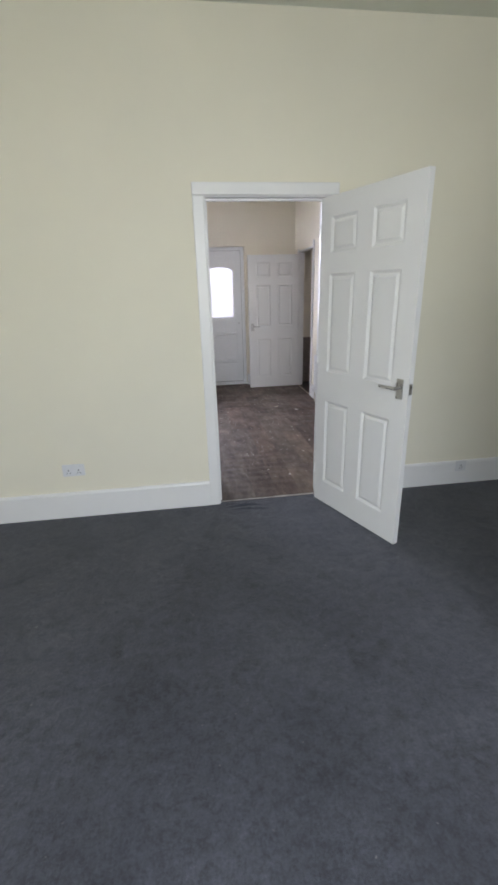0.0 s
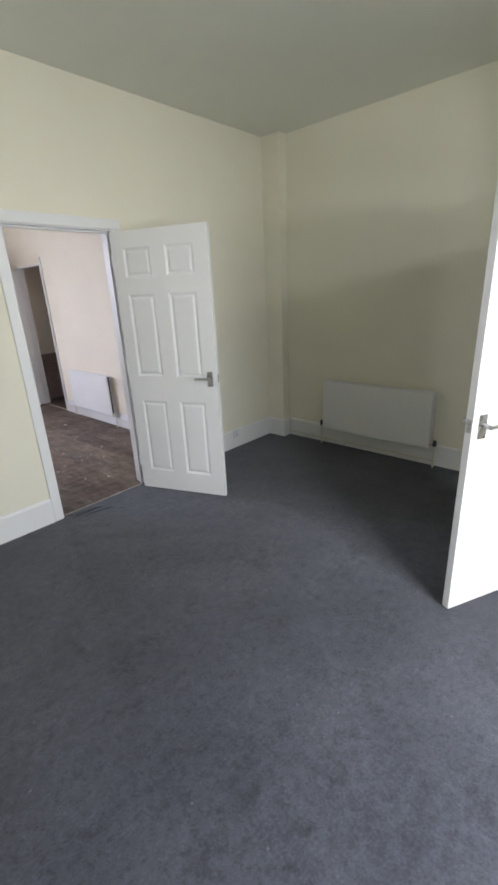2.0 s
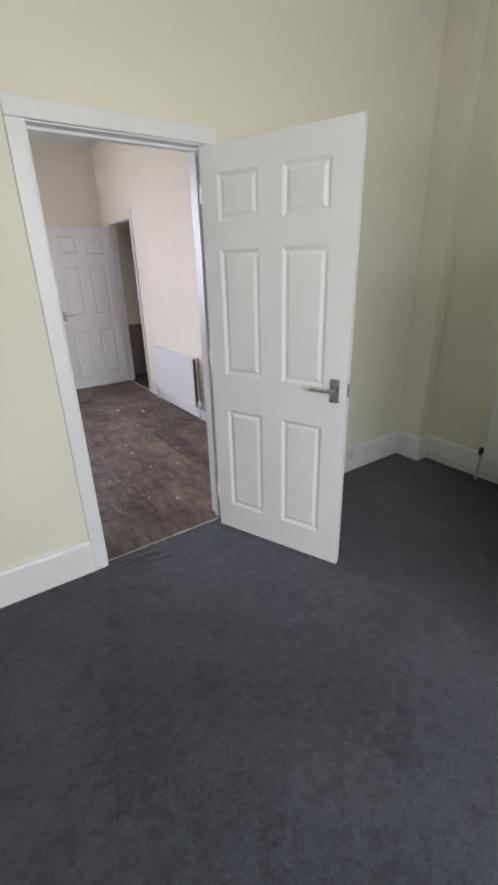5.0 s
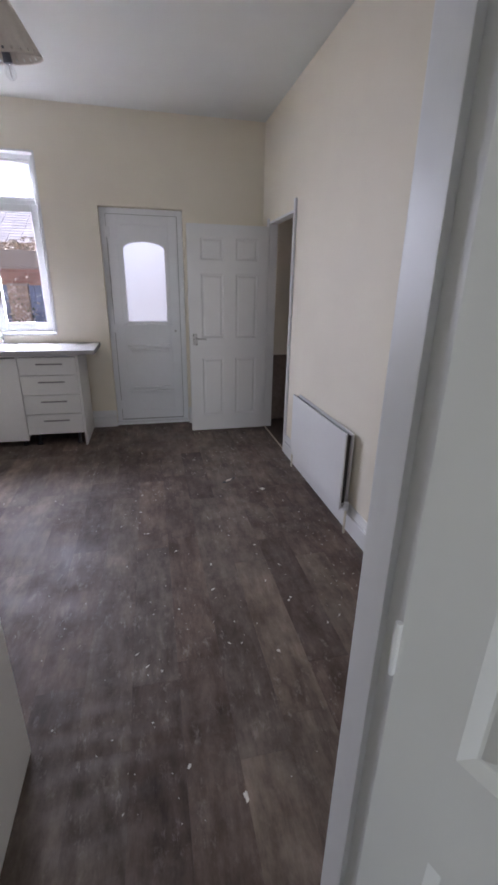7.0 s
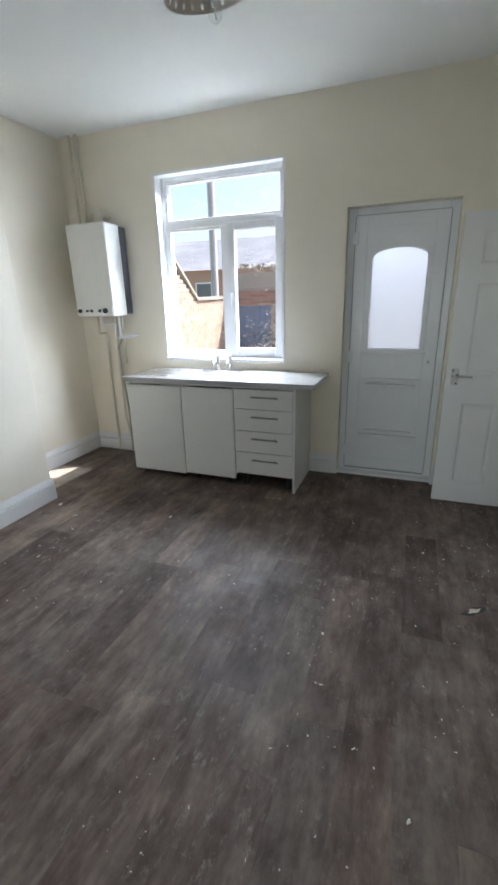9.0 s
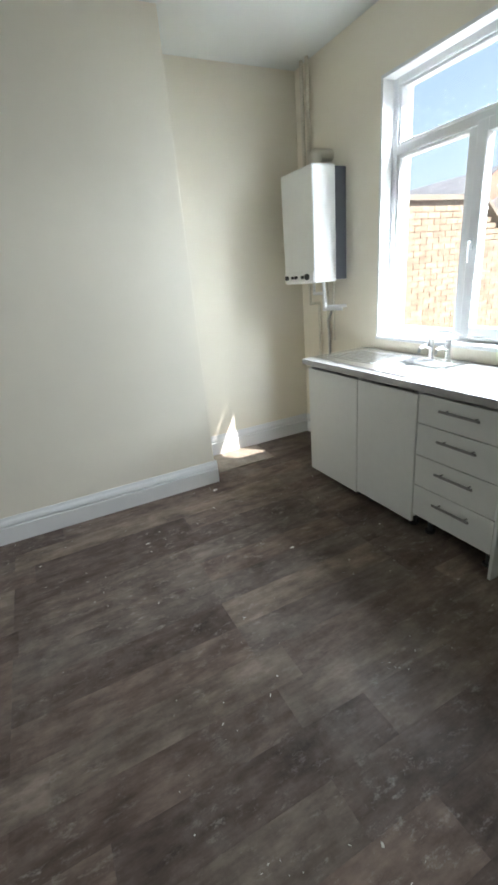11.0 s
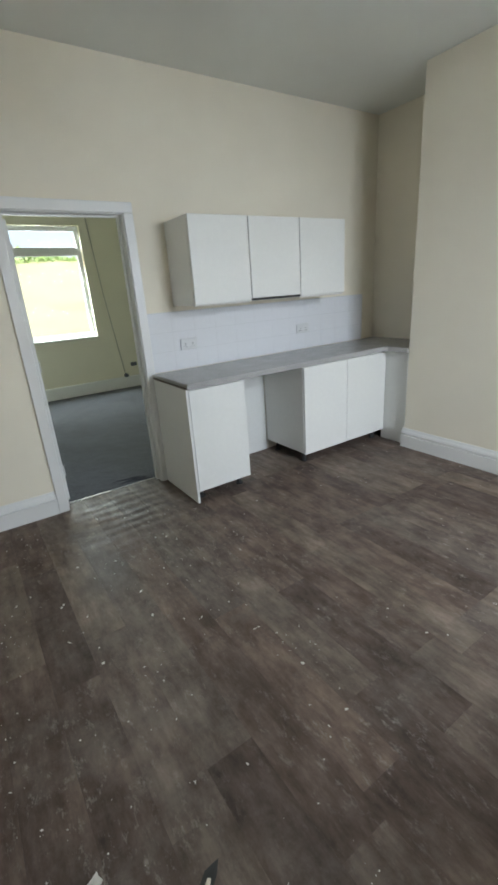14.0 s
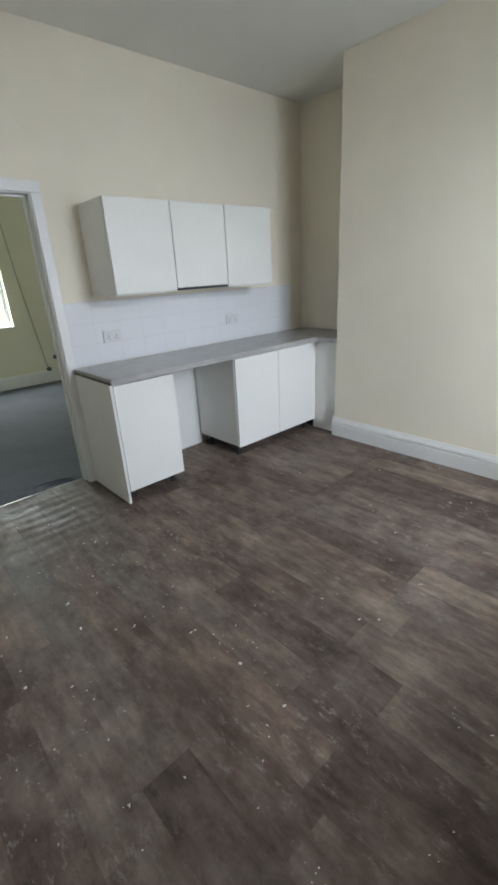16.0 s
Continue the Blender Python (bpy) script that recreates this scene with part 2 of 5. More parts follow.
def brick_mat(name, ca, cb, rough=0.9, spec=0.2):
    m, n, l, b = mat(name, rough, spec=spec)
    oi = n.new("ShaderNodeNewGeometry")
    v = texco(n, l, "World")
    c = ramp(n, l, oi.outputs["Random Per Island"], [(0.0, ca), (1.0, cb)])
    g = ramp(n, l, noise_tex(n, l, v, 8, 6, 0.7), [(0.3, (0.7,) * 3), (0.7, (1.2,) * 3)])
    l.new(mix(n, l, c, g, 1.0, "MULTIPLY"), b.inputs["Base Color"])
    bump(n, l, b, noise_tex(n, l, v, 60, 4), 0.4, 0.01)
    return m


def ground_mat(name, a, bcol, scale):
    m, n, l, b = mat(name, 0.95, spec=0.1)
    v = texco(n, l, "World")
    c = ramp(n, l, noise_tex(n, l, v, scale, 8, 0.7), [(0.3, a), (0.7, bcol)])
    big = ramp(n, l, noise_tex(n, l, v, 0.15, 4), [(0.3, (0.8,) * 3), (0.7, (1.2,) * 3)])
    l.new(mix(n, l, c, big, 1.0, "MULTIPLY"), b.inputs["Base Color"])
    bump(n, l, b, noise_tex(n, l, v, scale * 4, 4), 0.4, 0.02)
    return m


def house_brick_mat():
    m, n, l, b = mat("house_brick", 0.9, spec=0.2)
    v = texco(n, l, "World")
    sx, cb = n.new("ShaderNodeSeparateXYZ"), n.new("ShaderNodeCombineXYZ")
    ad = n.new("ShaderNodeMath")
    l.new(v, sx.inputs[0]), l.new(sx.outputs[0], ad.inputs[0]), l.new(sx.outputs[1], ad.inputs[1])
    l.new(ad.outputs[0], cb.inputs[0]), l.new(sx.outputs[2], cb.inputs[1])
    t = n.new("ShaderNodeTexBrick")
    t.inputs["Color1"].default_value, t.inputs["Color2"].default_value, t.inputs["Mortar"].default_value = (0.36, 0.17, 0.12, 1), (0.28, 0.13, 0.09, 1), (0.40, 0.37, 0.33, 1)
    t.inputs["Scale"].default_value, t.inputs["Brick Width"].default_value, t.inputs["Row Height"].default_value, t.inputs["Mortar Size"].default_value = 1.0, 0.225, 0.075, 0.006
    l.new(cb.outputs[0], t.inputs["Vector"])
    g = ramp(n, l, noise_tex(n, l, v, 3, 6, 0.7), [(0.3, (0.75,) * 3), (0.7, (1.2,) * 3)])
    l.new(mix(n, l, t.outputs["Color"], g, 1.0, "MULTIPLY"), b.inputs["Base Color"])
    bump(n, l, b, t.outputs["Fac"], -0.4, 0.01)
    return m


M_HOUSE = house_brick_mat()
M_CARPET, M_PLANK, M_TOP = carpet_mat(), plank_mat(), worktop_mat()
M_BRICK_RED = brick_mat("red_brick", (0.36, 0.21, 0.16), (0.48, 0.29, 0.23))
M_BRICK_BUFF = brick_mat("buff_brick", (0.46, 0.37, 0.29), (0.58, 0.48, 0.38))
M_MORTAR = ground_mat("mortar", (0.32, 0.29, 0.25), (0.42, 0.39, 0.34), 20)
M_SLATE = brick_mat("grey_roof_slate", (0.30, 0.31, 0.33), (0.42, 0.43, 0.45), 0.42, 0.5)
M_GRASS = ground_mat("grass", (0.09, 0.11, 0.035), (0.19, 0.20, 0.075), 6)
M_VERGE = ground_mat("pale_dry_verge", (0.20, 0.215, 0.125), (0.29, 0.29, 0.185), 2)
M_MEADOW = plain("sunlit_meadow_leaf", (0.19, 0.31, 0.09), 0.7, var=0.5, scale=2)
M_CONC = ground_mat("yard_concrete", (0.24, 0.23, 0.21), (0.36, 0.35, 0.32), 5)
M_BLUE = plain("faded_blue_gate_paint", (0.20, 0.27, 0.40), 0.6, var=0.3, scale=12)
M_LEAF = plain("hedge_leaf", (0.06, 0.11, 0.03), 0.6, var=0.5, scale=3)

# ---------------------------------------------------------------- mesh helpers


def add_box(bm, x0, x1, y0, y1, z0, z1, chamfer=0.0, mi=0):
    """One box in bm, with small chamfers on all its edges if wanted."""
    r = bmesh.ops.create_cube(bm, size=1.0)
    vs = r["verts"]
    for v in vs:
        v.co = Vector((x0 + (v.co.x + 0.5) * (x1 - x0), y0 + (v.co.y + 0.5) * (y1 - y0), z0 + (v.co.z + 0.5) * (z1 - z0)))
    faces = {f for v in vs for f in v.link_faces}
    for f in faces:
        f.material_index = mi
    if chamfer:
        edges = list({e for v in vs for e in v.link_edges})
        bmesh.ops.bevel(bm, geom=edges, offset=chamfer, segments=2, affect="EDGES", profile=0.5)
    return bm


def add_cyl(bm, a, b, r, seg=12, r2=None, caps=True):
    a, b = Vector(a), Vector(b)
    d = b - a
    m = Matrix.Translation((a + b) / 2) @ d.to_track_quat("Z", "Y").to_matrix().to_4x4()
    bmesh.ops.create_cone(bm, cap_ends=caps, segments=seg, radius1=r, radius2=r if r2 is None else r2, depth=d.length, matrix=m)
    return bm


def add_pipe(bm, pts, r, seg=8):
    """A round pipe along a run of points, with a knuckle at each bend."""
    for a, b in zip(pts, pts[1:]):
        add_cyl(bm, a, b, r, seg)
    for p in pts[1:-1]:
        bmesh.ops.create_uvsphere(bm, u_segments=seg, v_segments=6, radius=r * 1.12, matrix=Matrix.Translation(p))
    return bm


def boxes(*bs, chamfer=0.0):
    bm = bmesh.new()
    for bx in bs:
        add_box(bm, *bx, chamfer=chamfer)
    return bm


def smooth_by_angle(me, angle=35):
    for p in me.polygons:
        p.use_smooth = True
    me.set_sharp_from_angle(angle=radians(angle))


def link_mesh(name, bm, mats, smooth=False):
    me = bpy.data.meshes.new(name)
    bm.normal_update()
    bm.to_mesh(me)
    bm.free()
    for m in (mats if isinstance(mats, (list, tuple)) else [mats]):
        me.materials.append(m)
    if smooth:
        smooth_by_angle(me)
    return new(name, me)


def part(name, bm, material, parent, label="", smooth=False):
    """Links bm as one mesh object under a thing or under a part."""
    ob = link_mesh(name, bm, material, smooth)
    ob.parent = parent
    if label:
        ob["label"] = label
    return ob


def thing(name, label, category, place=(0, 0, 0), rz=0.0, group="", kind=""):
    """An Empty at the thing's base, which parents its parts."""
    ob = new(name)
    ob.empty_display_size = 0.05
    ob.matrix_world = pose(*place, 0, 0, rz)
    return tagged(ob, label, category, group, kind)


def structure(name, bm, mats, label="", category="", smooth=False):
    return tagged(link_mesh(name, bm, mats, smooth), label, category, kind="structure")


def wall_with_openings(name, axis, f0, f1, a0, a1, z0, z1, openings, mats, label):
    """A wall f0..f1 thick along axis 'x' or 'y', with openings (a0, a1, z0, z1). mats: the faces on the low side and on the high side."""
    bm = bmesh.new()
    cuts = sorted({a0, a1, *(o[0] for o in openings), *(o[1] for o in openings)})
    for c0, c1 in zip(cuts, cuts[1:]):
        zs = [(z0, z1)]
        for o in openings:
            if o[0] <= c0 and c1 <= o[1]:
                zs = [(s, e) for s, e in ((z0, o[2]), (o[3], z1)) if e - s > 1e-4]
        for s, e in zs:
            if axis == "x":
                add_box(bm, c0, c1, f0, f1, s, e)
            else:
                add_box(bm, f0, f1, c0, c1, s, e)
    bmesh.ops.remove_doubles(bm, verts=bm.verts, dist=1e-5)
    bm.normal_update()
    mid = (f0 + f1) / 2
    k = 1 if axis == "x" else 0
    for f in bm.faces:
        f.material_index = 1 if f.normal[k] > 0.5 or (abs(f.normal[k]) < 0.5 and f.calc_center_median()[k] > mid + 1) else 0
    return structure(name, bm, list(mats), label, "wall")

# ---------------------------------------------------------------- structure
wall_with_openings("wall_divider", "x", 0, T, LX0 - OUT, LX1 + OUT, -0.05, H, [(DX0 - 0.03, DX1 + 0.03, -0.05, DH + 0.03)], (M_LIV, M_KIT), "cream painted plaster wall between living room and kitchen")
wall_with_openings("wall_north", "x", KY1, KY1 + OUT, LX0 - OUT, LX1 + OUT, -0.05, H, [(WX0, WX1, WZ0, WZ1), (BX0, BX1, -0.05, BZ1)], (M_KIT, M_HOUSE), "magnolia painted outer wall with window and back door")
wall_with_openings("wall_kitchen_east", "y", KX1, KX1 + 0.075, T, KY1, -0.05, H, [(EY0 - 0.02, EY1 + 0.02, -0.05, 2.03)], (M_KIT, M_DARKHALL), "magnolia painted plaster wall with a doorway")
wall_with_openings("wall_kitchen_west", "y", KX0 - OUT, KX0, T, KY1, -0.05, H, [], (M_HOUSE, M_KIT), "magnolia painted plaster alcove wall")
structure("chimney_breast", boxes((KX0 - 0.02, CHX, CHY0, CHY1, -0.05, H), chamfer=0.004), M_KIT, "cream painted plaster chimney breast", "wall")
wall_with_openings("wall_living_east", "y", LX1, LX1 + OUT, LY0, 0, -0.05, H, [], (M_LIV, M_HOUSE), "cream painted plaster wall behind the radiator")
wall_with_openings("wall_living_west", "y", LX0 - OUT, LX0, LY0, 0, -0.05, H, [], (M_HOUSE, M_LIV), "cream painted plaster wall")
wall_with_openings("wall_living_south", "x", LY0 - OUT, LY0, LX0 - OUT, LX1 + OUT, -0.05, H, [(VX0, VX1, VZ0, VZ1)], (M_HOUSE, M_LIV), "pale green-cream painted outer wall with a window")
structure("ceiling", boxes((LX0 - OUT, LX1 + OUT, LY0 - OUT, T / 2, H, H + 0.2)), M_CEIL_LIV, "white painted living room ceiling", "ceiling")
structure("ceiling_kitchen", boxes((KX0 - OUT, LX1 + OUT, T / 2, KY1 + OUT, H, H + 0.2)), M_CEIL, "white painted kitchen ceiling", "ceiling")

structure("pipe_boxing", boxes((2.455, LX1, -0.205, 0, -0.05, H), chamfer=0.003), M_LIV, "cream painted corner boxing", "wall")

# entrance lobby in the living room's corner: its walls stay plain
HXW, HYN = 1.47, -2.90
wall_with_openings("wall_lobby_north", "x", HYN - 0.1, HYN, HXW, LX1, 0, H, [(HXW + 0.03, HXW + 0.81, 0, 2.02)], (M_LIV, M_LIV), "cream painted lobby wall with a doorway")
structure("wall_lobby_west", boxes((HXW, HXW + 0.1, LY0, HYN - 0.1, 0, H)), M_LIV, "cream painted lobby wall", "wall")

# store behind the kitchen's east doorway
structure("wall_store_south", boxes((KX1 + 0.075, 2.05, 2.9, 3.0, 0, H)), M_DARKHALL, "bare brown plaster store wall", "wall")
structure("wall_store_east", boxes((2.05, 2.15, T, KY1, -0.05, H)), M_DARKHALL, "bare brown plaster store wall", "wall")
wall_with_openings("wall_house_east", "y", LX1, LX1 + OUT, T, KY1, -0.05, H, [], (M_HOUSE, M_HOUSE), "red brick outer wall")
# the store walls are darker brown below 0.74 m
structure("store_lower_walls", boxes((KX1 + 0.077, 2.05, KY1 - 0.03, KY1 - 0.003, 0.0, 0.74), (2.02, 2.047, 3.0, KY1 - 0.03, 0.0, 0.74)), plain("darker_brown_lower_wall", (0.27, 0.21, 0.18), 0.75, var=0.3), "darker brown lower part of the store walls", "boarding")
structure("floor_store", boxes((KX1, 2.05, 3.0, KY1, -0.06, 0.0)), M_BROWN, "dark brown store floor", "floor")

structure("floor", boxes((LX0, LX1, LY0, 0.012, -0.06, 0.0)), M_CARPET, "worn slate grey carpet with lint", "floor")
kitchen_floor = structure("floor_kitchen", boxes((KX0, KX1, 0.012, KY1, -0.06, -0.0004)), M_BROWN, "dark wood-effect plank floor strewn with paint chips", "floor")


def skirting(name, runs, h, mats, moulded, label):
    """Skirting boards along runs (x0, y0, x1, y1, nx, ny); n points into the room."""
    prof = [(0, 0), (0.018, 0), (0.018, h * 0.62), (0.005, h * 0.65), (0.005, h * 0.69), (0.018, h * 0.72), (0.014, h * 0.82), (0.008, h * 0.90), (0.004, h), (0, h)] if moulded else [(0, 0), (0.018, 0), (0.018, h - 0.018), (0.014, h - 0.006), (0.008, h), (0, h)]
    for x0, y0, x1, y1, nx, ny in runs:
        bm = bmesh.new()
        rings = []
        for x, y in ((x0, y0), (x1, y1)):
            rings.append([bm.verts.new((x + nx * d, y + ny * d, z)) for d, z in prof])
        for i in range(len(prof)):
            j = (i + 1) % len(prof)
            bm.faces.new((rings[0][i], rings[0][j], rings[1][j], rings[1][i]))
        bm.faces.new(rings[0]), bm.faces.new(rings[1])
        bmesh.ops.recalc_face_normals(bm, faces=bm.faces)
        structure(name, bm, mats, label, "skirting board")


AW = 0.074  # architrave
skirting("baseboard_living", [(LX0, 0, DX0 - AW, 0, 0, -1), (DX1 + AW, 0, 2.455, 0, 0, -1), (2.455, -0.018, 2.455, -0.223, -1, 0), (2.455, -0.205, LX1, -0.205, 0, -1), (LX1, -0.223, LX1, HYN, -1, 0), (LX0, LY0, HXW, LY0, 0, 1), (LX0, LY0, LX0, 0, 1, 0)], 0.19, M_GLOSS, False, "white gloss skirting board")
skirting("baseboard_kitchen", [(CHX, CHY0 - 0.018, CHX, CHY1 + 0.018, 1, 0), (KX0, CHY1, CHX, CHY1, 0, 1), (KX0, CHY1 + 0.018, KX0, KY1 - 0.018, 1, 0), (KX0, KY1, BX0, KY1, 0, -1), (KX1, T, KX1, EY0 - 0.06, -1, 0), (DX1 + AW, T, KX1, T, 0, 1), (BX1, KY1, KX1, KY1, 0, -1), (KX1, EY1 + 0.06, KX1, KY1, -1, 0)], 0.178, M_GLOSS, True, "white gloss moulded skirting board")


def door_casing(name, label):
    """Lining and architraves of the doorway between the rooms."""
    th = thing(name, label, "door frame", kind="structure")
    part("lining", boxes((DX0 - 0.03, DX0, -0.004, T + 0.004, 0, DH), (DX1, DX1 + 0.03, -0.004, T + 0.004, 0, DH), (DX0 - 0.03, DX1 + 0.03, -0.004, T + 0.004, DH, DH + 0.03), chamfer=0.002), M_GLOSS, th)
    part("door_stop", boxes((DX0, DX0 + 0.012, 0.045, 0.075, 0, DH - 0.012), (DX1 - 0.012, DX1, 0.045, 0.075, 0, DH - 0.012), (DX0, DX1, 0.045, 0.075, DH - 0.012, DH), chamfer=0.001), M_GLOSS, th)
    for y0, y1 in ((-0.02, -0.001), (T + 0.001, T + 0.02)):
        for x0, x1 in ((DX0 - AW, DX0 - 0.006), (DX1 + 0.006, DX1 + AW)):
            part("architrave", boxes((x0, x1, y0, y1, 0, DH + 0.006), chamfer=0.006), M_GLOSS, th)
        part("architrave_head", boxes((DX0 - AW, DX1 + AW, y0, y1, DH + 0.006, DH + AW), chamfer=0.006), M_GLOSS, th)
    return th


door_casing("door_frame_1", "white gloss door lining and architraves")
cs = thing("door_frame_2", "white painted lining of the store doorway", "door frame", kind="structure")
part("lining", boxes((KX1 - 0.003, KX1 + 0.078, EY0 - 0.02, EY0, 0, 2.01), (KX1 - 0.003, KX1 + 0.078, EY1, EY1 + 0.02, 0, 2.01), (KX1 - 0.003, KX1 + 0.078, EY0 - 0.02, EY1 + 0.02, 2.01, 2.03), chamfer=0.002), M_GLOSS, cs)
part("architrave", boxes((KX1 - 0.018, KX1 - 0.001, EY0 - 0.05, EY0 - 0.004, 0, 2.10), chamfer=0.004), M_GLOSS, cs)
part("architrave", boxes((KX1 - 0.018, KX1 - 0.001, EY1 + 0.004, EY1 + 0.05, 0, 2.055), chamfer=0.004), M_GLOSS, cs)
part("threshold_bar", boxes((KX1 - 0.006, KX1 + 0.012, EY0, EY1, 0, 0.005), chamfer=0.002), M_SCREED, cs)
tagged(link_mesh("threshold_strip", boxes((DX0 + 0.002, DX0 + 0.40, 0.019, 0.028, 0.0, 0.004), (DX0 + 0.40, DX1 - 0.002, 0.015, 0.032, 0.0, 0.005), chamfer=0.0015), plain("worn_aluminium_strip", (0.42, 0.40, 0.37), 0.5, 0.6, 0.6, 25)), "worn silver threshold strip in the doorway", "threshold strip", kind="structure")

# ---------------------------------------------------------------- doors
PANELS = [(x0, x1, z0, z1) for x0, x1 in ((0.092, 0.312), (0.428, 0.648)) for z0, z1 in ((0.165, 0.76), (0.955, 1.553), (1.668, 1.866))]


def lever_handle(leaf, x, z, y, side, toward):
    """A lever on a square-cornered plate. side: -1 or 1, the face of the leaf; toward: the way the lever points along x."""
    plate = part("handle_plate", boxes((x - 0.022, x + 0.022, min(y, y + side * 0.007), max(y, y + side * 0.007), z - 0.055, z + 0.055), chamfer=0.003), M_CHROME, leaf, "satin chrome plate")
    bm = bmesh.new()
    add_cyl(bm, (x, y, z + 0.008), (x, y + side * 0.05, z + 0.008), 0.009, 14)
    add_cyl(bm, (x - toward * 0.008, y + side * 0.05, z + 0.008), (x + toward * 0.105, y + side * 0.046, z + 0.006), 0.010, 14, 0.007)
    part("lever", bm, M_CHROME, plate, "satin chrome lever", True)


def panelled_door(name, label, hinge, rz, w=0.76, h=1.975, t=0.035):
    """Six-panel door: hinge at the origin, leaf along +x, thickness along -y."""
    th = thing(name, label, "door", (hinge[0], hinge[1], 0.008), rz)
    bm = bmesh.new()
    xs = sorted({0, w, *(p[0] for p in PANELS), *(p[1] for p in PANELS)})
    zs = sorted({0, h, *(p[2] for p in PANELS), *(p[3] for p in PANELS)})
    rec = 0.009
    for y, flip in ((0.0, True), (-t, False)):
        vs = {(x, z): bm.verts.new((x, y, z)) for x in xs for z in zs}
        for x0, x1 in zip(xs, xs[1:]):
            for z0, z1 in zip(zs, zs[1:]):
                q = [vs[x0, z0], vs[x1, z0], vs[x1, z1], vs[x0, z1]]
                if any(abs(x0 - p[0]) < 1e-6 and abs(z0 - p[2]) < 1e-6 for p in PANELS):
                    s = -1 if flip else 1
                    b1 = 0.016
                    inner = [bm.verts.new((x, y + s * rec, z)) for x, z in ((x0 + b1, z0 + b1), (x1 - b1, z0 + b1), (x1 - b1, z1 - b1), (x0 + b1, z1 - b1))]
                    for i in range(4):
                        bm.faces.new((q[i], q[(i + 1) % 4], inner[(i + 1) % 4], inner[i]))
                    bm.faces.new(inner)
                else:
                    bm.faces.new(q)
    for x in (0, w):
        bm.faces.new([bm.verts.new((x, y, z)) for y, z in ((0, 0), (-t, 0), (-t, h), (0, h))])
    for z in (0, h):
        bm.faces.new([bm.verts.new((x, y, z)) for x, y in ((0, 0), (w, 0), (w, -t), (0, -t))])
    bmesh.ops.remove_doubles(bm, verts=bm.verts, dist=1e-5)
    bmesh.ops.recalc_face_normals(bm, faces=bm.faces)
    leaf = part("leaf", bm, M_DOOR, th)
    for i, (x0, x1, z0, z1) in enumerate(PANELS):
        for y, s in ((-rec, 1), (-t + rec, -1)):
            pb = bmesh.new()
            e, c = 0.020, 0.016
            lo = [pb.verts.new((x, y, z)) for x, z in ((x0 + e, z0 + e), (x1 - e, z0 + e), (x1 - e, z1 - e), (x0 + e, z1 - e))]
            hi = [pb.verts.new((x, y + s * 0.006, z)) for x, z in ((x0 + e + c, z0 + e + c), (x1 - e - c, z0 + e + c), (x1 - e - c, z1 - e - c), (x0 + e + c, z1 - e - c))]
            for k in range(4):
                pb.faces.new((lo[k], lo[(k + 1) % 4], hi[(k + 1) % 4], hi[k]))
            pb.faces.new(hi), pb.faces.new(lo)
            bmesh.ops.recalc_face_normals(pb, faces=pb.faces)
            part("panel", pb, M_DOOR, leaf)
    for y, s in ((0, 1), (-t, -1)):
        lever_handle(leaf, w - 0.055, 0.945, y, s, -1)
    part("latch_plate", boxes((w - 0.0005, w + 0.0015, -t * 0.5 - 0.011, -t * 0.5 + 0.011, 0.92, 0.98)), M_CHROME, leaf)
    for z in (0.2, 1.0, 1.75):
        part("hinge", add_cyl(bmesh.new(), (-0.003, -t - 0.003, z), (-0.003, -t - 0.003, z + 0.08), 0.0045, 10), M_GLOSS, th)
    return th


panelled_door("interior_door", "white six-panel door standing open into the living room", (0.728, -0.030), math.degrees(math.atan2(-0.703, 0.283)))
panelled_door("interior_door", "white six-panel door standing open by the back door", (1.56, 3.905), 180.0 + 0.4, w=0.77)
panelled_door("interior_door", "white six-panel door to the lobby, wide open", (1.45, -2.872), math.degrees(math.atan2(0.345, -0.69)), w=0.77)

# back door: frame, leaf with arched frosted pane, moulded ribs
bd = thing("door_1", "white plastic back door with an arched frosted pane", "door", kind="structure")
BY = KY1 + 0.075
part("frame", boxes((BX0, BX0 + 0.065, BY, BY + 0.07, 0.03, BZ1), (BX1 - 0.065, BX1, BY, BY + 0.07, 0.03, BZ1), (BX0 + 0.065, BX1 - 0.065, BY, BY + 0.07, BZ1 - 0.065, BZ1), chamfer=0.006), M_UPVC, bd)
part("sill", boxes((BX0, BX1, KY1 - 0.01, BY + 0.10, 0.0, 0.03), (BX0 + 0.065, BX1 - 0.065, BY - 0.015, BY + 0.05, 0.03, 0.06), chamfer=0.005), M_UPVC, bd, "scuffed white sill")
# dark strip stands for the shade in the gap under the sill
part("sill_gap_strip", boxes((BX0 + 0.004, BX1 - 0.004, KY1 - 0.019, KY1 - 0.011, 0.0, 0.012)), M_BROWN, bd, "dark strip for the shaded gap below the sill")
lx0, lx1, lz0, lz1 = BX0 + 0.058, BX1 - 0.058, 0.062, BZ1 - 0.058
GX0, GX1, GZ0, GZ1, GZT = 0.205, 0.600, 1.095, 1.775, 1.845


def arch_points(x0, x1, z0, z1, zt, n=14):
    pts = [(x0, z0), (x1, z0), (x1, z1)]
    cx, half = (x0 + x1) / 2, (x1 - x0) / 2
    pts += [(cx + half * math.cos(math.pi * k / n), z1 + (zt - z1) * math.sin(math.pi * k / n)) for k in range(1, n)]
    return pts + [(x0, z1)]


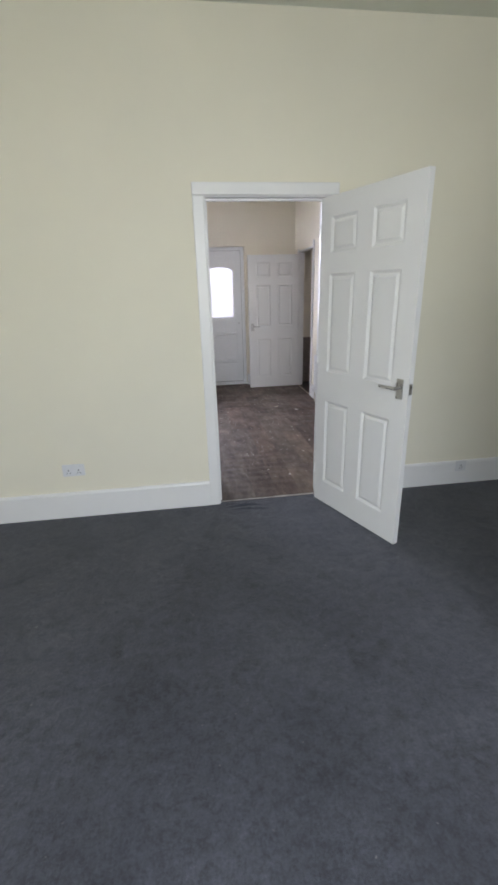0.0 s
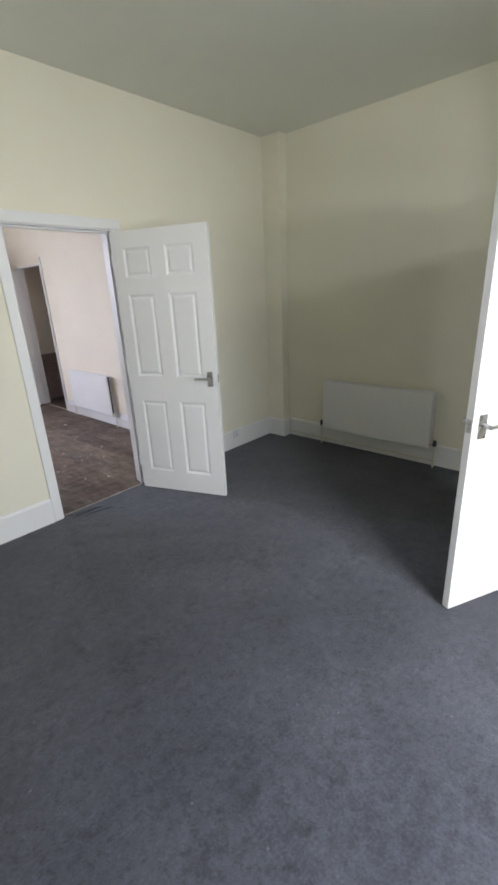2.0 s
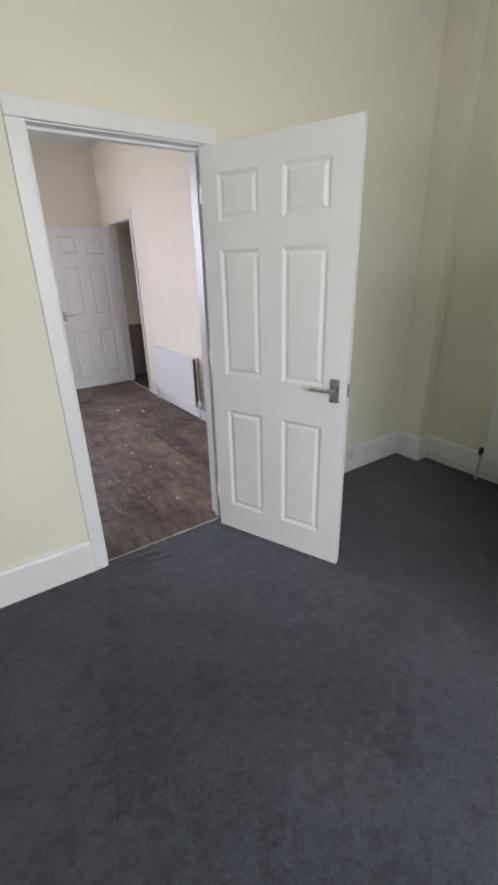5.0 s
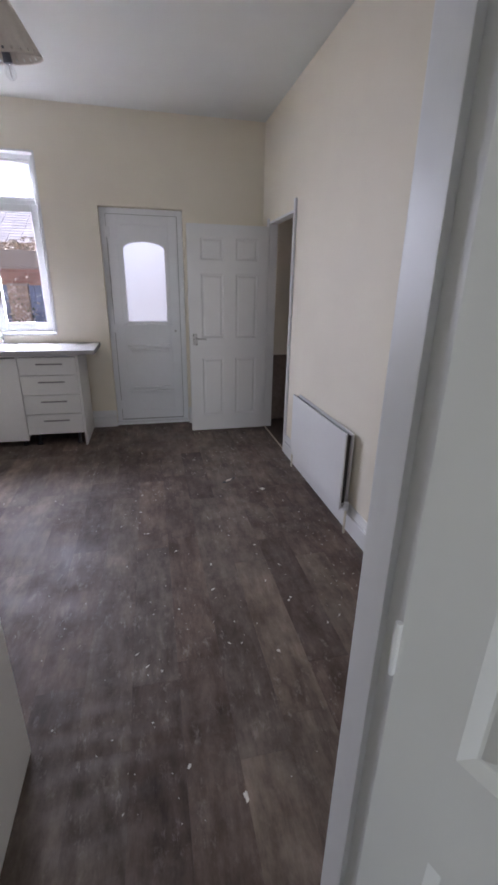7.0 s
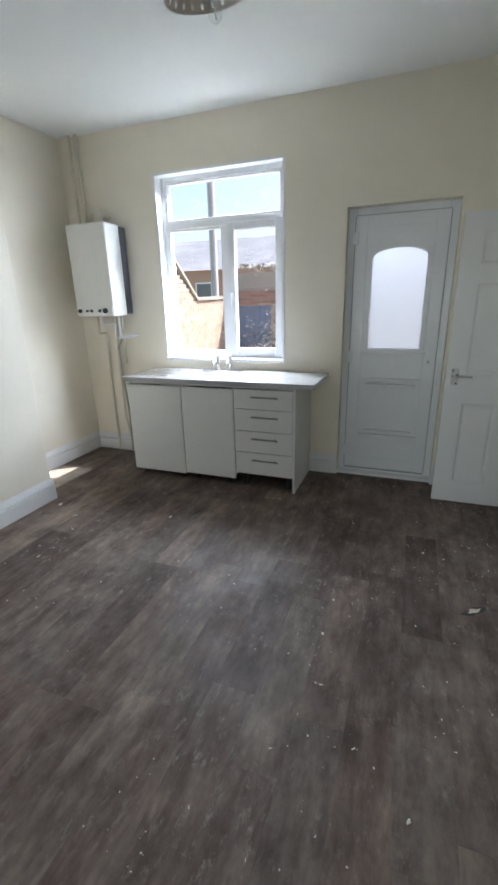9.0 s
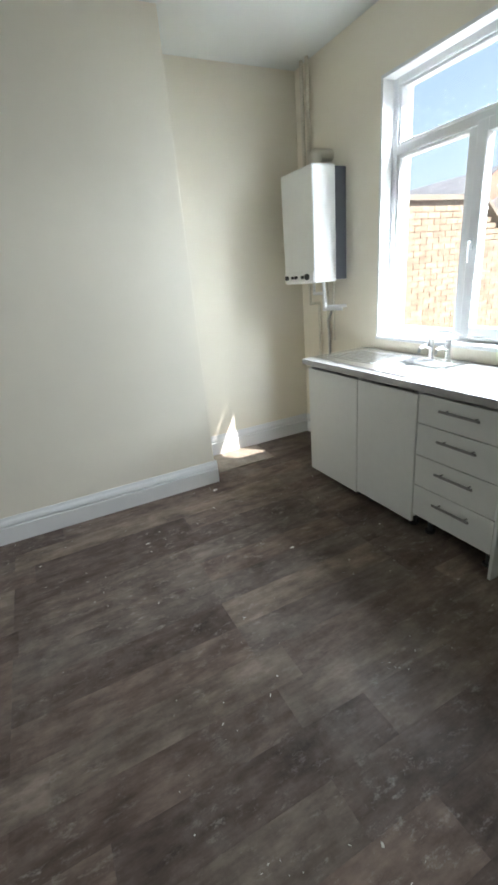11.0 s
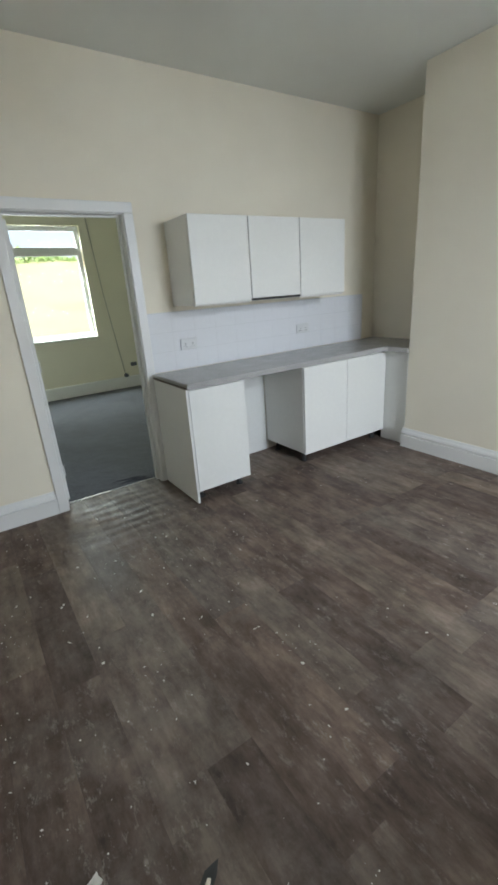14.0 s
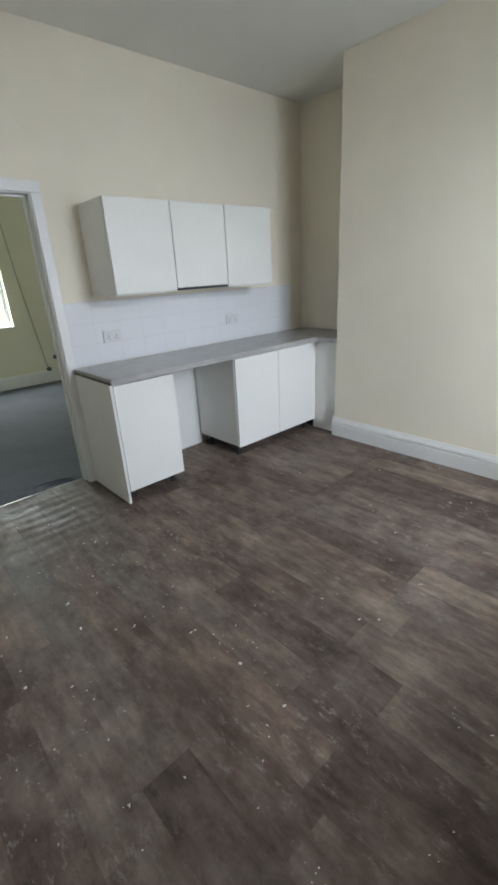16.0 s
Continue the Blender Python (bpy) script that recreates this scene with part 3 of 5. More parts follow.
def plate_with_hole(outer, inner, y0, y1):
    """A flat plate between an outer and an inner outline with as many points each, y0 to y1 deep."""
    bm = bmesh.new()
    rings = [[bm.verts.new((x, y, z)) for x, z in o] for y in (y0, y1) for o in (outer, inner)]
    n = len(outer)
    for i in range(n):
        j = (i + 1) % n
        bm.faces.new((rings[0][i], rings[0][j], rings[1][j], rings[1][i]))
        bm.faces.new((rings[2][i], rings[2][j], rings[3][j], rings[3][i]))
        bm.faces.new((rings[0][i], rings[0][j], rings[2][j], rings[2][i]))
        bm.faces.new((rings[1][i], rings[1][j], rings[3][j], rings[3][i]))
    bmesh.ops.recalc_face_normals(bm, faces=bm.faces)
    return bm


inner = arch_points(GX0, GX1, GZ0, GZ1, GZT)
outer = [(lx0, lz0), (lx1, lz0), (lx1, GZ1)] + [(lx1 + (lx0 - lx1) * k / 14, lz1) for k in range(1, 14)] + [(lx0, GZ1)]
leaf = part("leaf", plate_with_hole(outer, inner, BY - 0.012, BY + 0.05), M_UPVC, bd)
part("leaf_border", boxes((lx0 + 0.001, lx0 + 0.09, BY - 0.02, BY - 0.013, lz0, lz1), (lx1 - 0.09, lx1 - 0.001, BY - 0.02, BY - 0.013, lz0, lz1), (lx0 + 0.09, lx1 - 0.09, BY - 0.02, BY - 0.013, lz1 - 0.085, lz1), (lx0 + 0.09, lx1 - 0.09, BY - 0.02, BY - 0.013, lz0, lz0 + 0.10), chamfer=0.003), M_UPVC, leaf)
# grey strips draw the dark gap round the leaf as colour
part("leaf_gap_strip", boxes((lx0 - 0.006, lx0 - 0.001, BY - 0.006, BY - 0.001, lz0, lz1), (lx1 + 0.001, lx1 + 0.006, BY - 0.006, BY - 0.001, lz0, lz1), (lx0, lx1, BY - 0.006, BY - 0.001, lz1 + 0.001, lz1 + 0.006), (lx0, lx1, BY - 0.020, BY - 0.013, lz0 - 0.012, lz0 - 0.002)), plain("grey_leaf_gap", (0.36, 0.36, 0.35), 0.6), bd, "grey strips for the shaded gap round the leaf")
part("pane_bead", plate_with_hole(arch_points(GX0 - 0.03, GX1 + 0.03, GZ0 - 0.03, GZ1 + 0.01, GZT + 0.03), inner, BY - 0.026, BY - 0.008), M_UPVC, leaf)
pb = bmesh.new()
f = pb.faces.new([pb.verts.new((x, BY + 0.012, z)) for x, z in inner])
ext = bmesh.ops.extrude_face_region(pb, geom=[f])
for v in [g for g in ext["geom"] if isinstance(g, bmesh.types.BMVert)]:
    v.co.y += 0.012
bmesh.ops.recalc_face_normals(pb, faces=pb.faces)
pane = part("pane", pb, M_FROST, leaf, "frosted glass pane")
pane.visible_shadow = False
for z, a in ((0.845, 0.02), (0.80, 0.05), (0.405, 0.05), (0.365, 0.01)):
    part("moulded_rib", boxes((0.165 + a, 0.650 - a, BY - 0.046, BY - 0.012, z - 0.014, z + 0.014), chamfer=0.006), M_UPVC, leaf)
part("pane_ledge", boxes((GX0 - 0.05, GX1 + 0.05, BY - 0.034, BY - 0.012, GZ0 - 0.045, GZ0 - 0.028), chamfer=0.005), M_UPVC, leaf)
for z in (0.22, 1.03, 1.92):
    part("hinge", boxes((BX0 + 0.035, BX0 + 0.085, BY - 0.028, BY - 0.008, z - 0.045, z + 0.045), chamfer=0.006), M_UPVC, bd)
part("lock_cylinder", add_cyl(bmesh.new(), (lx1 - 0.05, BY - 0.03, 1.0), (lx1 - 0.05, BY - 0.01, 1.0), 0.012, 14), M_CHROME, leaf)


# ---------------------------------------------------------------- windows
def framed_pane(th, name, x0, x1, z0, z1, y, w, d=0.06, inward=1):
    """A sash: four rails round a pane of glass."""
    fr = part(name, boxes((x0, x0 + w, y, y + d, z0, z1), (x1 - w, x1, y, y + d, z0, z1), (x0 + w, x1 - w, y, y + d, z0, z0 + w), (x0 + w, x1 - w, y, y + d, z1 - w, z1), chamfer=0.005), M_UPVC, th)
    g = part("pane", boxes((x0 + w - 0.004, x1 - w + 0.004, y + d * 0.45, y + d * 0.45 + 0.006, z0 + w - 0.004, z1 - w + 0.004)), M_GLASS, fr, "clear glass pane")
    g.visible_shadow = False
    return fr


win = thing("window_1", "white plastic kitchen window with a fanlight and a casement", "window", kind="structure")
WY = KY1 + 0.085
FW = 0.05
part("window_frame", boxes((WX0, WX0 + FW, WY, WY + 0.07, WZ0, WZ1), (WX1 - FW, WX1, WY, WY + 0.07, WZ0, WZ1), (WX0 + FW, WX1 - FW, WY, WY + 0.07, WZ0, WZ0 + FW), (WX0 + FW, WX1 - FW, WY, WY + 0.07, WZ1 - FW, WZ1), (WX0 + FW, WX1 - FW, WY, WY + 0.07, 2.10, 2.155), (-1.055, -0.99, WY, WY + 0.07, WZ0 + FW, 2.10), chamfer=0.006), M_UPVC, win)
for x0, x1, z0, z1, w, y in ((WX0 + FW, WX1 - FW, 2.155, WZ1 - FW, 0.018, WY + 0.01), (WX0 + FW, -1.055, WZ0 + FW, 2.10, 0.018, WY + 0.01), (-1.0, WX1 - FW + 0.015, WZ0 + FW - 0.015, 2.115, 0.062, WY - 0.022)):
    framed_pane(win, "sash", x0, x1, z0, z1, y, w)
hd = part("window_handle", boxes((-0.985, -0.96, WY - 0.034, WY - 0.022, 1.50, 1.56), (-0.978, -0.967, WY - 0.055, WY - 0.034, 1.535, 1.55), (-0.980, -0.965, WY - 0.062, WY - 0.05, 1.44, 1.552), chamfer=0.003), M_UPVC, win)
part("window_sill", boxes((WX0 + 0.001, WX1 - 0.001, KY1 - 0.018, WY, WZ0 - 0.014, WZ0 + 0.012), chamfer=0.006), M_GLOSS, win, "white gloss sill")
part("reveal_trim", boxes((WX0 - 0.004, WX0 + 0.016, KY1 - 0.006, WY, WZ0 + 0.012, WZ1 - 0.012), (WX0 - 0.004, WX1 + 0.004, KY1 - 0.006, WY, WZ1 - 0.012, WZ1 + 0.008), (WX1 - 0.016, WX1 + 0.004, KY1 - 0.006, WY, WZ0 + 0.012, WZ1 - 0.012), chamfer=0.003), M_GLOSS, win)

w2 = thing("window_2", "white plastic living room window with a fanlight", "window", kind="structure")
VY = LY0 - 0.15
part("window_frame", boxes((VX0, VX0 + FW, VY, VY + 0.07, VZ0, VZ1), (VX1 - FW, VX1, VY, VY + 0.07, VZ0, VZ1), (VX0 + FW, VX1 - FW, VY, VY + 0.07, VZ0, VZ0 + FW), (VX0 + FW, VX1 - FW, VY, VY + 0.07, VZ1 - FW, VZ1), (VX0 + FW, VX1 - FW, VY, VY + 0.07, 2.14, 2.215), chamfer=0.006), M_UPVC, w2)
for x0, x1, z0, z1 in ((VX0 + FW, VX1 - FW, 2.215, VZ1 - FW), (VX0 + FW, VX1 - FW, VZ0 + FW, 2.14)):
    framed_pane(w2, "sash", x0, x1, z0, z1, VY + 0.005, 0.02)
part("window_sill", boxes((VX0 + 0.001, VX1 - 0.001, VY + 0.07, LY0 + 0.02, VZ0 - 0.012, VZ0 + 0.012), chamfer=0.006), M_GLOSS, w2, "white gloss sill")
part("reveal_trim", boxes((VX0 - 0.004, VX0 + 0.014, VY + 0.068, LY0 + 0.005, VZ0 + 0.012, VZ1 - 0.010), (VX1 - 0.014, VX1 + 0.004, VY + 0.068, LY0 + 0.005, VZ0 + 0.012, VZ1 - 0.010), (VX0 - 0.004, VX1 + 0.004, VY + 0.068, LY0 + 0.005, VZ1 - 0.010, VZ1 + 0.008), chamfer=0.003), M_LIV, w2)

fold = bmesh.new()
for k, (y0, amp, x0, x1) in enumerate(((-0.075, 0.014, 0.03, 0.30), (-0.125, 0.010, 0.05, 0.36), (-0.03, 0.009, 0.02, 0.24))):
    rows = []
    for i in range(13):
        u = i / 12
        x, h = x0 + (x1 - x0) * u, amp * math.sin(math.pi * u) ** 0.7
        yc = y0 + 0.018 * math.sin(3 * u + k)
        rows.append([fold.verts.new((x, yc + 0.02 * s, -0.001 + h * (1 - s * s))) for s in (-1, -0.6, 0, 0.6, 1)])
    for a, b_ in zip(rows, rows[1:]):
        for i in range(4):
            fold.faces.new((a[i], a[i + 1], b_[i + 1], b_[i]))
bmesh.ops.recalc_face_normals(fold, faces=fold.faces)
structure("carpet_folds", fold, M_CARPET, "low wrinkles in the carpet by the doorway", "carpet", True)

# ---------------------------------------------------------------- kitchen units


def cabinet(name, label, x0, x1, y_back, y_front, z0, z1, doors, legs=True, group=""):
    """A cabinet unit against a wall that faces +y or -y. doors: (x0, x1, z0, z1) of each front."""
    s = 1 if y_front > y_back else -1
    th = thing(name, label, "cabinet", group=group)
    yb, yf = y_back, y_front - s * 0.020
    lo, hi = min(yb, yf), max(yb, yf)
    b = 0.018
    for px in (x0, x1 - b):
        part("side_panel", boxes((px, px + b, lo, hi, z0, z1), chamfer=0.0015), M_UNIT, th)
    part("bottom_panel", boxes((x0 + b, x1 - b, lo, hi, z0, z0 + b)), M_UNIT, th)
    part("top_panel", boxes((x0 + b, x1 - b, lo, hi, z1 - b, z1)), M_UNIT, th)
    part("back_panel", boxes((x0 + b, x1 - b, min(yb, yb + s * 0.006), max(yb, yb + s * 0.006), z0 + b, z1 - b)), M_UNIT, th)
    for d in doors:
        part("door", boxes((d[0] + 0.002, d[1] - 0.002, min(y_front, yf + s * 0.002), max(y_front, yf + s * 0.002), d[2], d[3]), chamfer=0.003), M_UNIT, th)
    if legs:
        for lx in (x0 + 0.06, x1 - 0.06):
            for ly in (yb + s * 0.08, y_front - s * 0.09):
                bm = add_cyl(bmesh.new(), (lx, ly, 0.0), (lx, ly, 0.012), 0.028, 16)
                add_cyl(bm, (lx, ly, 0.012), (lx, ly, z0), 0.016, 12)
                part("leg", bm, M_BLACK, th, "black plastic leg")
    return th


# wall cabinets
WCY = 0.50
for x0, x1, dz0 in ((-0.785, -0.300, 1.384), (-1.268, -0.785, 1.400), (-1.767, -1.268, 1.388)):
    c = cabinet("wall_cabinet", "white handleless wall cabinet with slab door", x0 + 0.0015, x1 - 0.0015, T + 0.002, WCY, 1.380, 1.957, [(x0 + 0.0015, x1 - 0.0015, dz0, 1.959)], False, "wall cabinets")
    if dz0 < 1.39:
        part("finger_rail", boxes((x0 + 0.01, x1 - 0.01, WCY - 0.045, WCY - 0.025, 1.372, 1.380)), M_CHIP, c)
    else:
        # black strip puts the gap's shade in as colour
        part("shadow_gap", boxes((x0 + 0.004, x1 - 0.004, WCY - 0.0195, WCY - 0.005, 1.383, 1.3985)), M_BLACK, c, "black strip for the shade in the gap below the door")

# base cabinets under the long worktop
BFY = 0.70
cabinet("base_cabinet", "white slab-door base cabinet beside the doorway", -0.535, -0.072, T + 0.02, BFY, 0.10, 0.858, [(-0.533, -0.074, 0.085, 0.845)], True, "base cabinets")
tagged(link_mesh("end_panel", boxes((-0.070, -0.052, T + 0.02, BFY + 0.005, 0.0, 0.858), chamfer=0.002), M_UNIT), "white end panel standing on the floor", "panel")
cabinet("base_cabinet", "white two-door base cabinet on black legs", -2.115, -1.105, T + 0.02, BFY, 0.10, 0.858, [(-1.605, -1.107, 0.092, 0.845), (-2.113, -1.605, 0.092, 0.845)], True, "base cabinets")
tagged(link_mesh("filler_panel", boxes((-2.135, -2.117, BFY - 0.03, CHY0 - 0.004, 0.0, 0.858), chamfer=0.002), M_UNIT), "white filler panel closing the alcove corner", "panel")
structure("back_board", boxes((-1.104, -0.537, T + 0.002, T + 0.012, 0.0, 0.859), chamfer=0.002), M_UNIT, "white board on the wall in the gap under the worktop", "panel")
bm = bmesh.new()
out = [(-0.050, T + 0.021), (-0.050, 0.745), (-2.02, 0.745), (-2.045, 0.77), (-2.045, CHY0 - 0.002), (KX0 + 0.002, CHY0 - 0.002), (KX0 + 0.002, T + 0.021)]
f = bm.faces.new([bm.verts.new((x, y, 0.860)) for x, y in out])
ex = bmesh.ops.extrude_face_region(bm, geom=[f])
for v in [g for g in ex["geom"] if isinstance(g, bmesh.types.BMVert)]:
    v.co.z = 0.898
bmesh.ops.recalc_face_normals(bm, faces=bm.faces)
bmesh.ops.bevel(bm, geom=[e for e in bm.edges if abs(e.verts[0].co.z - e.verts[1].co.z) < 1e-4], offset=0.006, segments=3, affect="EDGES")
wt = thing("worktop", "grey speckled laminate worktop along the kitchen wall", "worktop")
part("top", bm, M_TOP, wt)
part("end_strip", boxes((-0.0495, -0.047, T + 0.025, 0.735, 0.8615, 0.876)), M_BROWN, wt, "dark bare chipboard end")

# sink run
SY, SYB = 3.675, KY1 - 0.02
sx = (-1.738, -1.212, -0.738, -0.252)
for x0, x1, z in ((sx[0], sx[1], 0.055), (sx[1], sx[2], 0.070)):
    cabinet("base_cabinet", "white slab-door cabinet under the sink", x0 + 0.001, x1 - 0.001, SYB, SY, 0.10, 0.858, [(x0 + 0.002, x1 - 0.002, z, 0.83)], True, "sink cabinets")
dr = cabinet("drawer_cabinet", "white four-drawer cabinet with bar handles", sx[2] + 0.001, sx[3] - 0.001, SYB, SY, 0.12, 0.858, [], True, "sink cabinets")
for z0, z1 in ((0.13, 0.315), (0.32, 0.495), (0.50, 0.675), (0.68, 0.835)):
    d = part("drawer", boxes((sx[2] + 0.004, sx[3] - 0.004, SY, SY + 0.022, z0, z1), chamfer=0.003), M_UNIT, dr)
    zc, xc = z1 - 0.055, (sx[2] + sx[3]) / 2 + 0.02
    hb = boxes((xc - 0.11, xc + 0.11, SY - 0.034, SY - 0.024, zc - 0.006, zc + 0.006), chamfer=0.003)
    for px in (-0.08, 0.08):
        add_cyl(hb, (xc + px, SY - 0.028, zc), (xc + px, SY, zc), 0.004, 8)
    part("bar_handle", hb, plain("grey_bar_handle", (0.30, 0.29, 0.28), 0.4, 0.6) if z0 < 0.2 else bpy.data.materials["grey_bar_handle"], d, "grey metal bar handle")
tagged(link_mesh("end_panel", boxes((sx[3] + 0.001, sx[3] + 0.019, SY - 0.006, SYB, 0.0, 0.858), chamfer=0.002), M_UNIT), "white end panel beside the drawers", "panel")
wk = thing("worktop", "grey speckled laminate worktop with inset sink", "worktop")
BXA, BXB, BYA, BYB = -1.17, -0.85, 3.76, 4.10
part("top", boxes((-1.757, BXA, 3.640, KY1 - 0.003, 0.862, 0.898), (BXB, -0.085, 3.640, KY1 - 0.003, 0.860, 0.898), (BXA, BXB, 3.640, BYA, 0.862, 0.898), (BXA, BXB, BYB, KY1 - 0.003, 0.862, 0.898)), M_TOP, wk)
sk = thing("sink", "stainless steel inset sink with ribbed drainer", "sink", (0, 0, 0))
bm = boxes((-1.735, BXA, 3.70, 4.17, 0.899, 0.905), (BXB, BXB + 0.03, 3.70, 4.17, 0.899, 0.905), (BXA, BXB, 3.70, BYA, 0.899, 0.905), (BXA, BXB, BYB, 4.17, 0.899, 0.905))
drainer = part("drainer", bm, M_STEEL, sk)
for k in range(9):
    part("rib", boxes((-1.66, -1.24, 3.80 + k * 0.033, 3.812 + k * 0.033, 0.905, 0.909), chamfer=0.002), M_STEEL, drainer)
part("bowl", boxes((BXA, BXA + 0.004, BYA, BYB, 0.76, 0.903), (BXB - 0.004, BXB, BYA, BYB, 0.76, 0.903), (BXA, BXB, BYA, BYA + 0.004, 0.76, 0.903), (BXA, BXB, BYB - 0.004, BYB, 0.76, 0.903), (BXA, BXB, BYA, BYB, 0.756, 0.76)), M_STEEL, sk)
for tx in (-1.07, -0.95):
    tp = thing("tap", "chrome pillar tap with cross head", "tap", (tx, 4.13, 0.905), group="taps")
    bm = add_cyl(bmesh.new(), (0, 0, 0), (0, 0, 0.012), 0.024, 16)
    add_cyl(bm, (0, 0, 0.012), (0, 0, 0.085), 0.013, 14)
    add_pipe(bm, [(0, 0, 0.065), (0, -0.05, 0.085), (0, -0.095, 0.075), (0, -0.105, 0.050)], 0.009, 10)
    part("spout", bm, M_CHROME, tp, smooth=True)
    hb = add_cyl(bmesh.new(), (0, 0, 0.085), (0, 0, 0.125), 0.015, 14, 0.021)
    part("head", hb, M_CHROME, tp, smooth=True)

# tiled splashback
sp = structure("splashback", boxes((-2.40, -0.072, T + 0.001, T + 0.0094, 0.899, 1.342)), M_GROUT, "white tiled splashback above the worktop", "tiles")


# ---------------------------------------------------------------- radiators, sockets, boiler, lamp
def radiator(name, label, place, rz, length, z0, z1, depth=0.10):
    """A double panel radiator: x along its length from 0, its wall at y = 0, its front towards -y."""
    th = thing(name, label, "radiator", place, rz)
    part("front_panel", boxes((0, length, -depth, -depth + 0.014, z0, z1), chamfer=0.006), M_RAD, th)
    if "kitchen" in label:
        rib = None
        for k in range(int(length / 0.036)):
            if rib is None:
                rib = part("rib", boxes((0.022, 0.036, -depth - 0.0008, -depth + 0.001, z0 + 0.03, z1 - 0.03)), M_RAD, th)
            else:
                more = new("rib", rib.data)
                more.parent, more.location = th, (k * 0.036, 0, 0)
    part("back_panel", boxes((0.006, length - 0.006, -0.028, -0.016, z0 + 0.004, z1 - 0.004), chamfer=0.005), M_RAD, th)
    n = int(length / 0.03)
    first = None
    for k in range(n):
        x = 0.004 + k * (length - 0.01) / n
        if first is None:
            first = part("fin", boxes((0, 0.002, -depth + 0.015, -0.029, z0 + 0.03, z1 - 0.02)), M_FIN, th, "dark grey convector fin")
            first.location.x = x
        else:
            fin = new("fin", first.data)
            fin.parent, fin.location = th, (x, 0, 0)
    for x in (0.0, length):
        s = -1 if x == 0 else 1
        bm = add_cyl(bmesh.new(), (x - s * 0.01, -depth * 0.62, z0 + 0.028), (x + s * 0.035, -depth * 0.62, z0 + 0.028), 0.011, 12)
        v = part("valve", bm, M_CHROME, th)
        part("tail_pipe", add_cyl(bmesh.new(), (x + s * 0.035, -depth * 0.62, 0.0), (x + s * 0.035, -depth * 0.62, z0 + 0.03), 0.0075, 10), M_COPPER, v, "cream painted pipe")
        part("valve_cap", add_cyl(bmesh.new(), (x + s * 0.035, -depth * 0.62, z0 + 0.022), (x + s * 0.035, -depth * 0.62, z0 + 0.07), 0.018, 14, 0.014), M_SOCKET if "kitchen" in label else M_BLACK, v)
    for x in (0.15, length - 0.15):
        part("bracket", boxes((x, x + 0.03, -0.016, 0.0, z0 + 0.03, z1 - 0.03)), M_RAD, th)
    return th


radiator("radiator", "white double panel radiator on the living room wall", (LX1, -0.708, 0), -90, 1.08, 0.178, 0.675, 0.11)
radiator("radiator", "white double panel kitchen radiator with white valve", (KX1, 2.78, 0), -90, 1.0, 0.145, 0.650, 0.078)
tagged(link_mesh("heating_pipe", add_pipe(bmesh.new(), [(LX1 - 0.028, -0.24, 0.05), (LX1 - 0.028, -1.84, 0.05)], 0.0075), M_COPPER), "painted copper heating pipe along the skirting", "pipe")


def socket(label, place, rz, gangs=2, outlets=True):
    """A wall socket: its plate in the xz plane, its front towards -y."""
    w = 0.146 if gangs == 2 else 0.086
    th = thing("wall_socket", label, "socket", place, rz)
    pl = part("plate", boxes((-w / 2, w / 2, -0.010, 0, -0.043, 0.043), chamfer=0.004), M_SOCKET, th)
    for g in range(gangs if outlets else 0):
        cx = (g - (gangs - 1) / 2) * 0.065
        part("switch", boxes((cx - 0.006, cx + 0.006, -0.014, -0.010, 0.012, 0.032), chamfer=0.002), M_SOCKET, pl)
        part("pin_holes", boxes((cx - 0.003, cx + 0.003, -0.0105, -0.0098, -0.004, 0.006), (cx - 0.014, cx - 0.006, -0.0105, -0.0098, -0.022, -0.017), (cx + 0.006, cx + 0.014, -0.0105, -0.0098, -0.022, -0.017)), M_BLACK, pl)
    return th


socket("white double socket on the living room wall", (-0.995, -0.001, 0.353), 0)
socket("small white aerial socket above the skirting", (1.875, -0.019, 0.152), 0, 1)
socket("white double socket on the splashback tiles", (-0.389, T + 0.014, 1.09), 180)
socket("white double socket on the splashback tiles", (-1.581, T + 0.014, 1.088), 180)
socket("white single socket on the alcove wall", (KX0 + 0.001, 3.131, 1.492), 90, 1)
tagged(link_mesh("cable", add_pipe(bmesh.new(), [(KX0 + 0.006, 3.118, 1.46), (KX0 + 0.008, 3.098, 1.25), (KX0 + 0.008, 3.085, 1.05), (KX0 + 0.008, 3.082, 0.88)], 0.0015), M_COPPER), "thin pale cable hanging from the alcove socket", "cable")
gp = thing("capped_gas_pipe", "capped gas pipe low in the alcove", "pipe")
part("pipe", add_pipe(bmesh.new(), [(KX0 + 0.025, 3.085, 0.0), (KX0 + 0.025, 3.115, 0.49), (KX0 + 0.025, 3.14, 0.735)], 0.006), M_COPPER, gp)
part("cap", add_cyl(bmesh.new(), (KX0 + 0.025, 3.14, 0.732), (KX0 + 0.025, 3.143, 0.77), 0.013, 12), M_CHROME, gp)


# boiler
bo = thing("boiler", "white wall-hung gas boiler with grey rear frame", "boiler")
OX0, OX1, OYF, OZ0, OZ1 = -2.375, -1.965, 3.915, 1.385, 2.148
part("casing", boxes((OX0, OX1, OYF, OYF + 0.20, OZ0, OZ1), chamfer=0.012), M_UNIT, bo)
part("rear_frame", boxes((OX0 + 0.01, OX1 - 0.006, OYF + 0.20, KY1 - 0.002, OZ0 + 0.012, OZ1 - 0.012), chamfer=0.006), M_GREYP, bo, "dark grey steel frame")
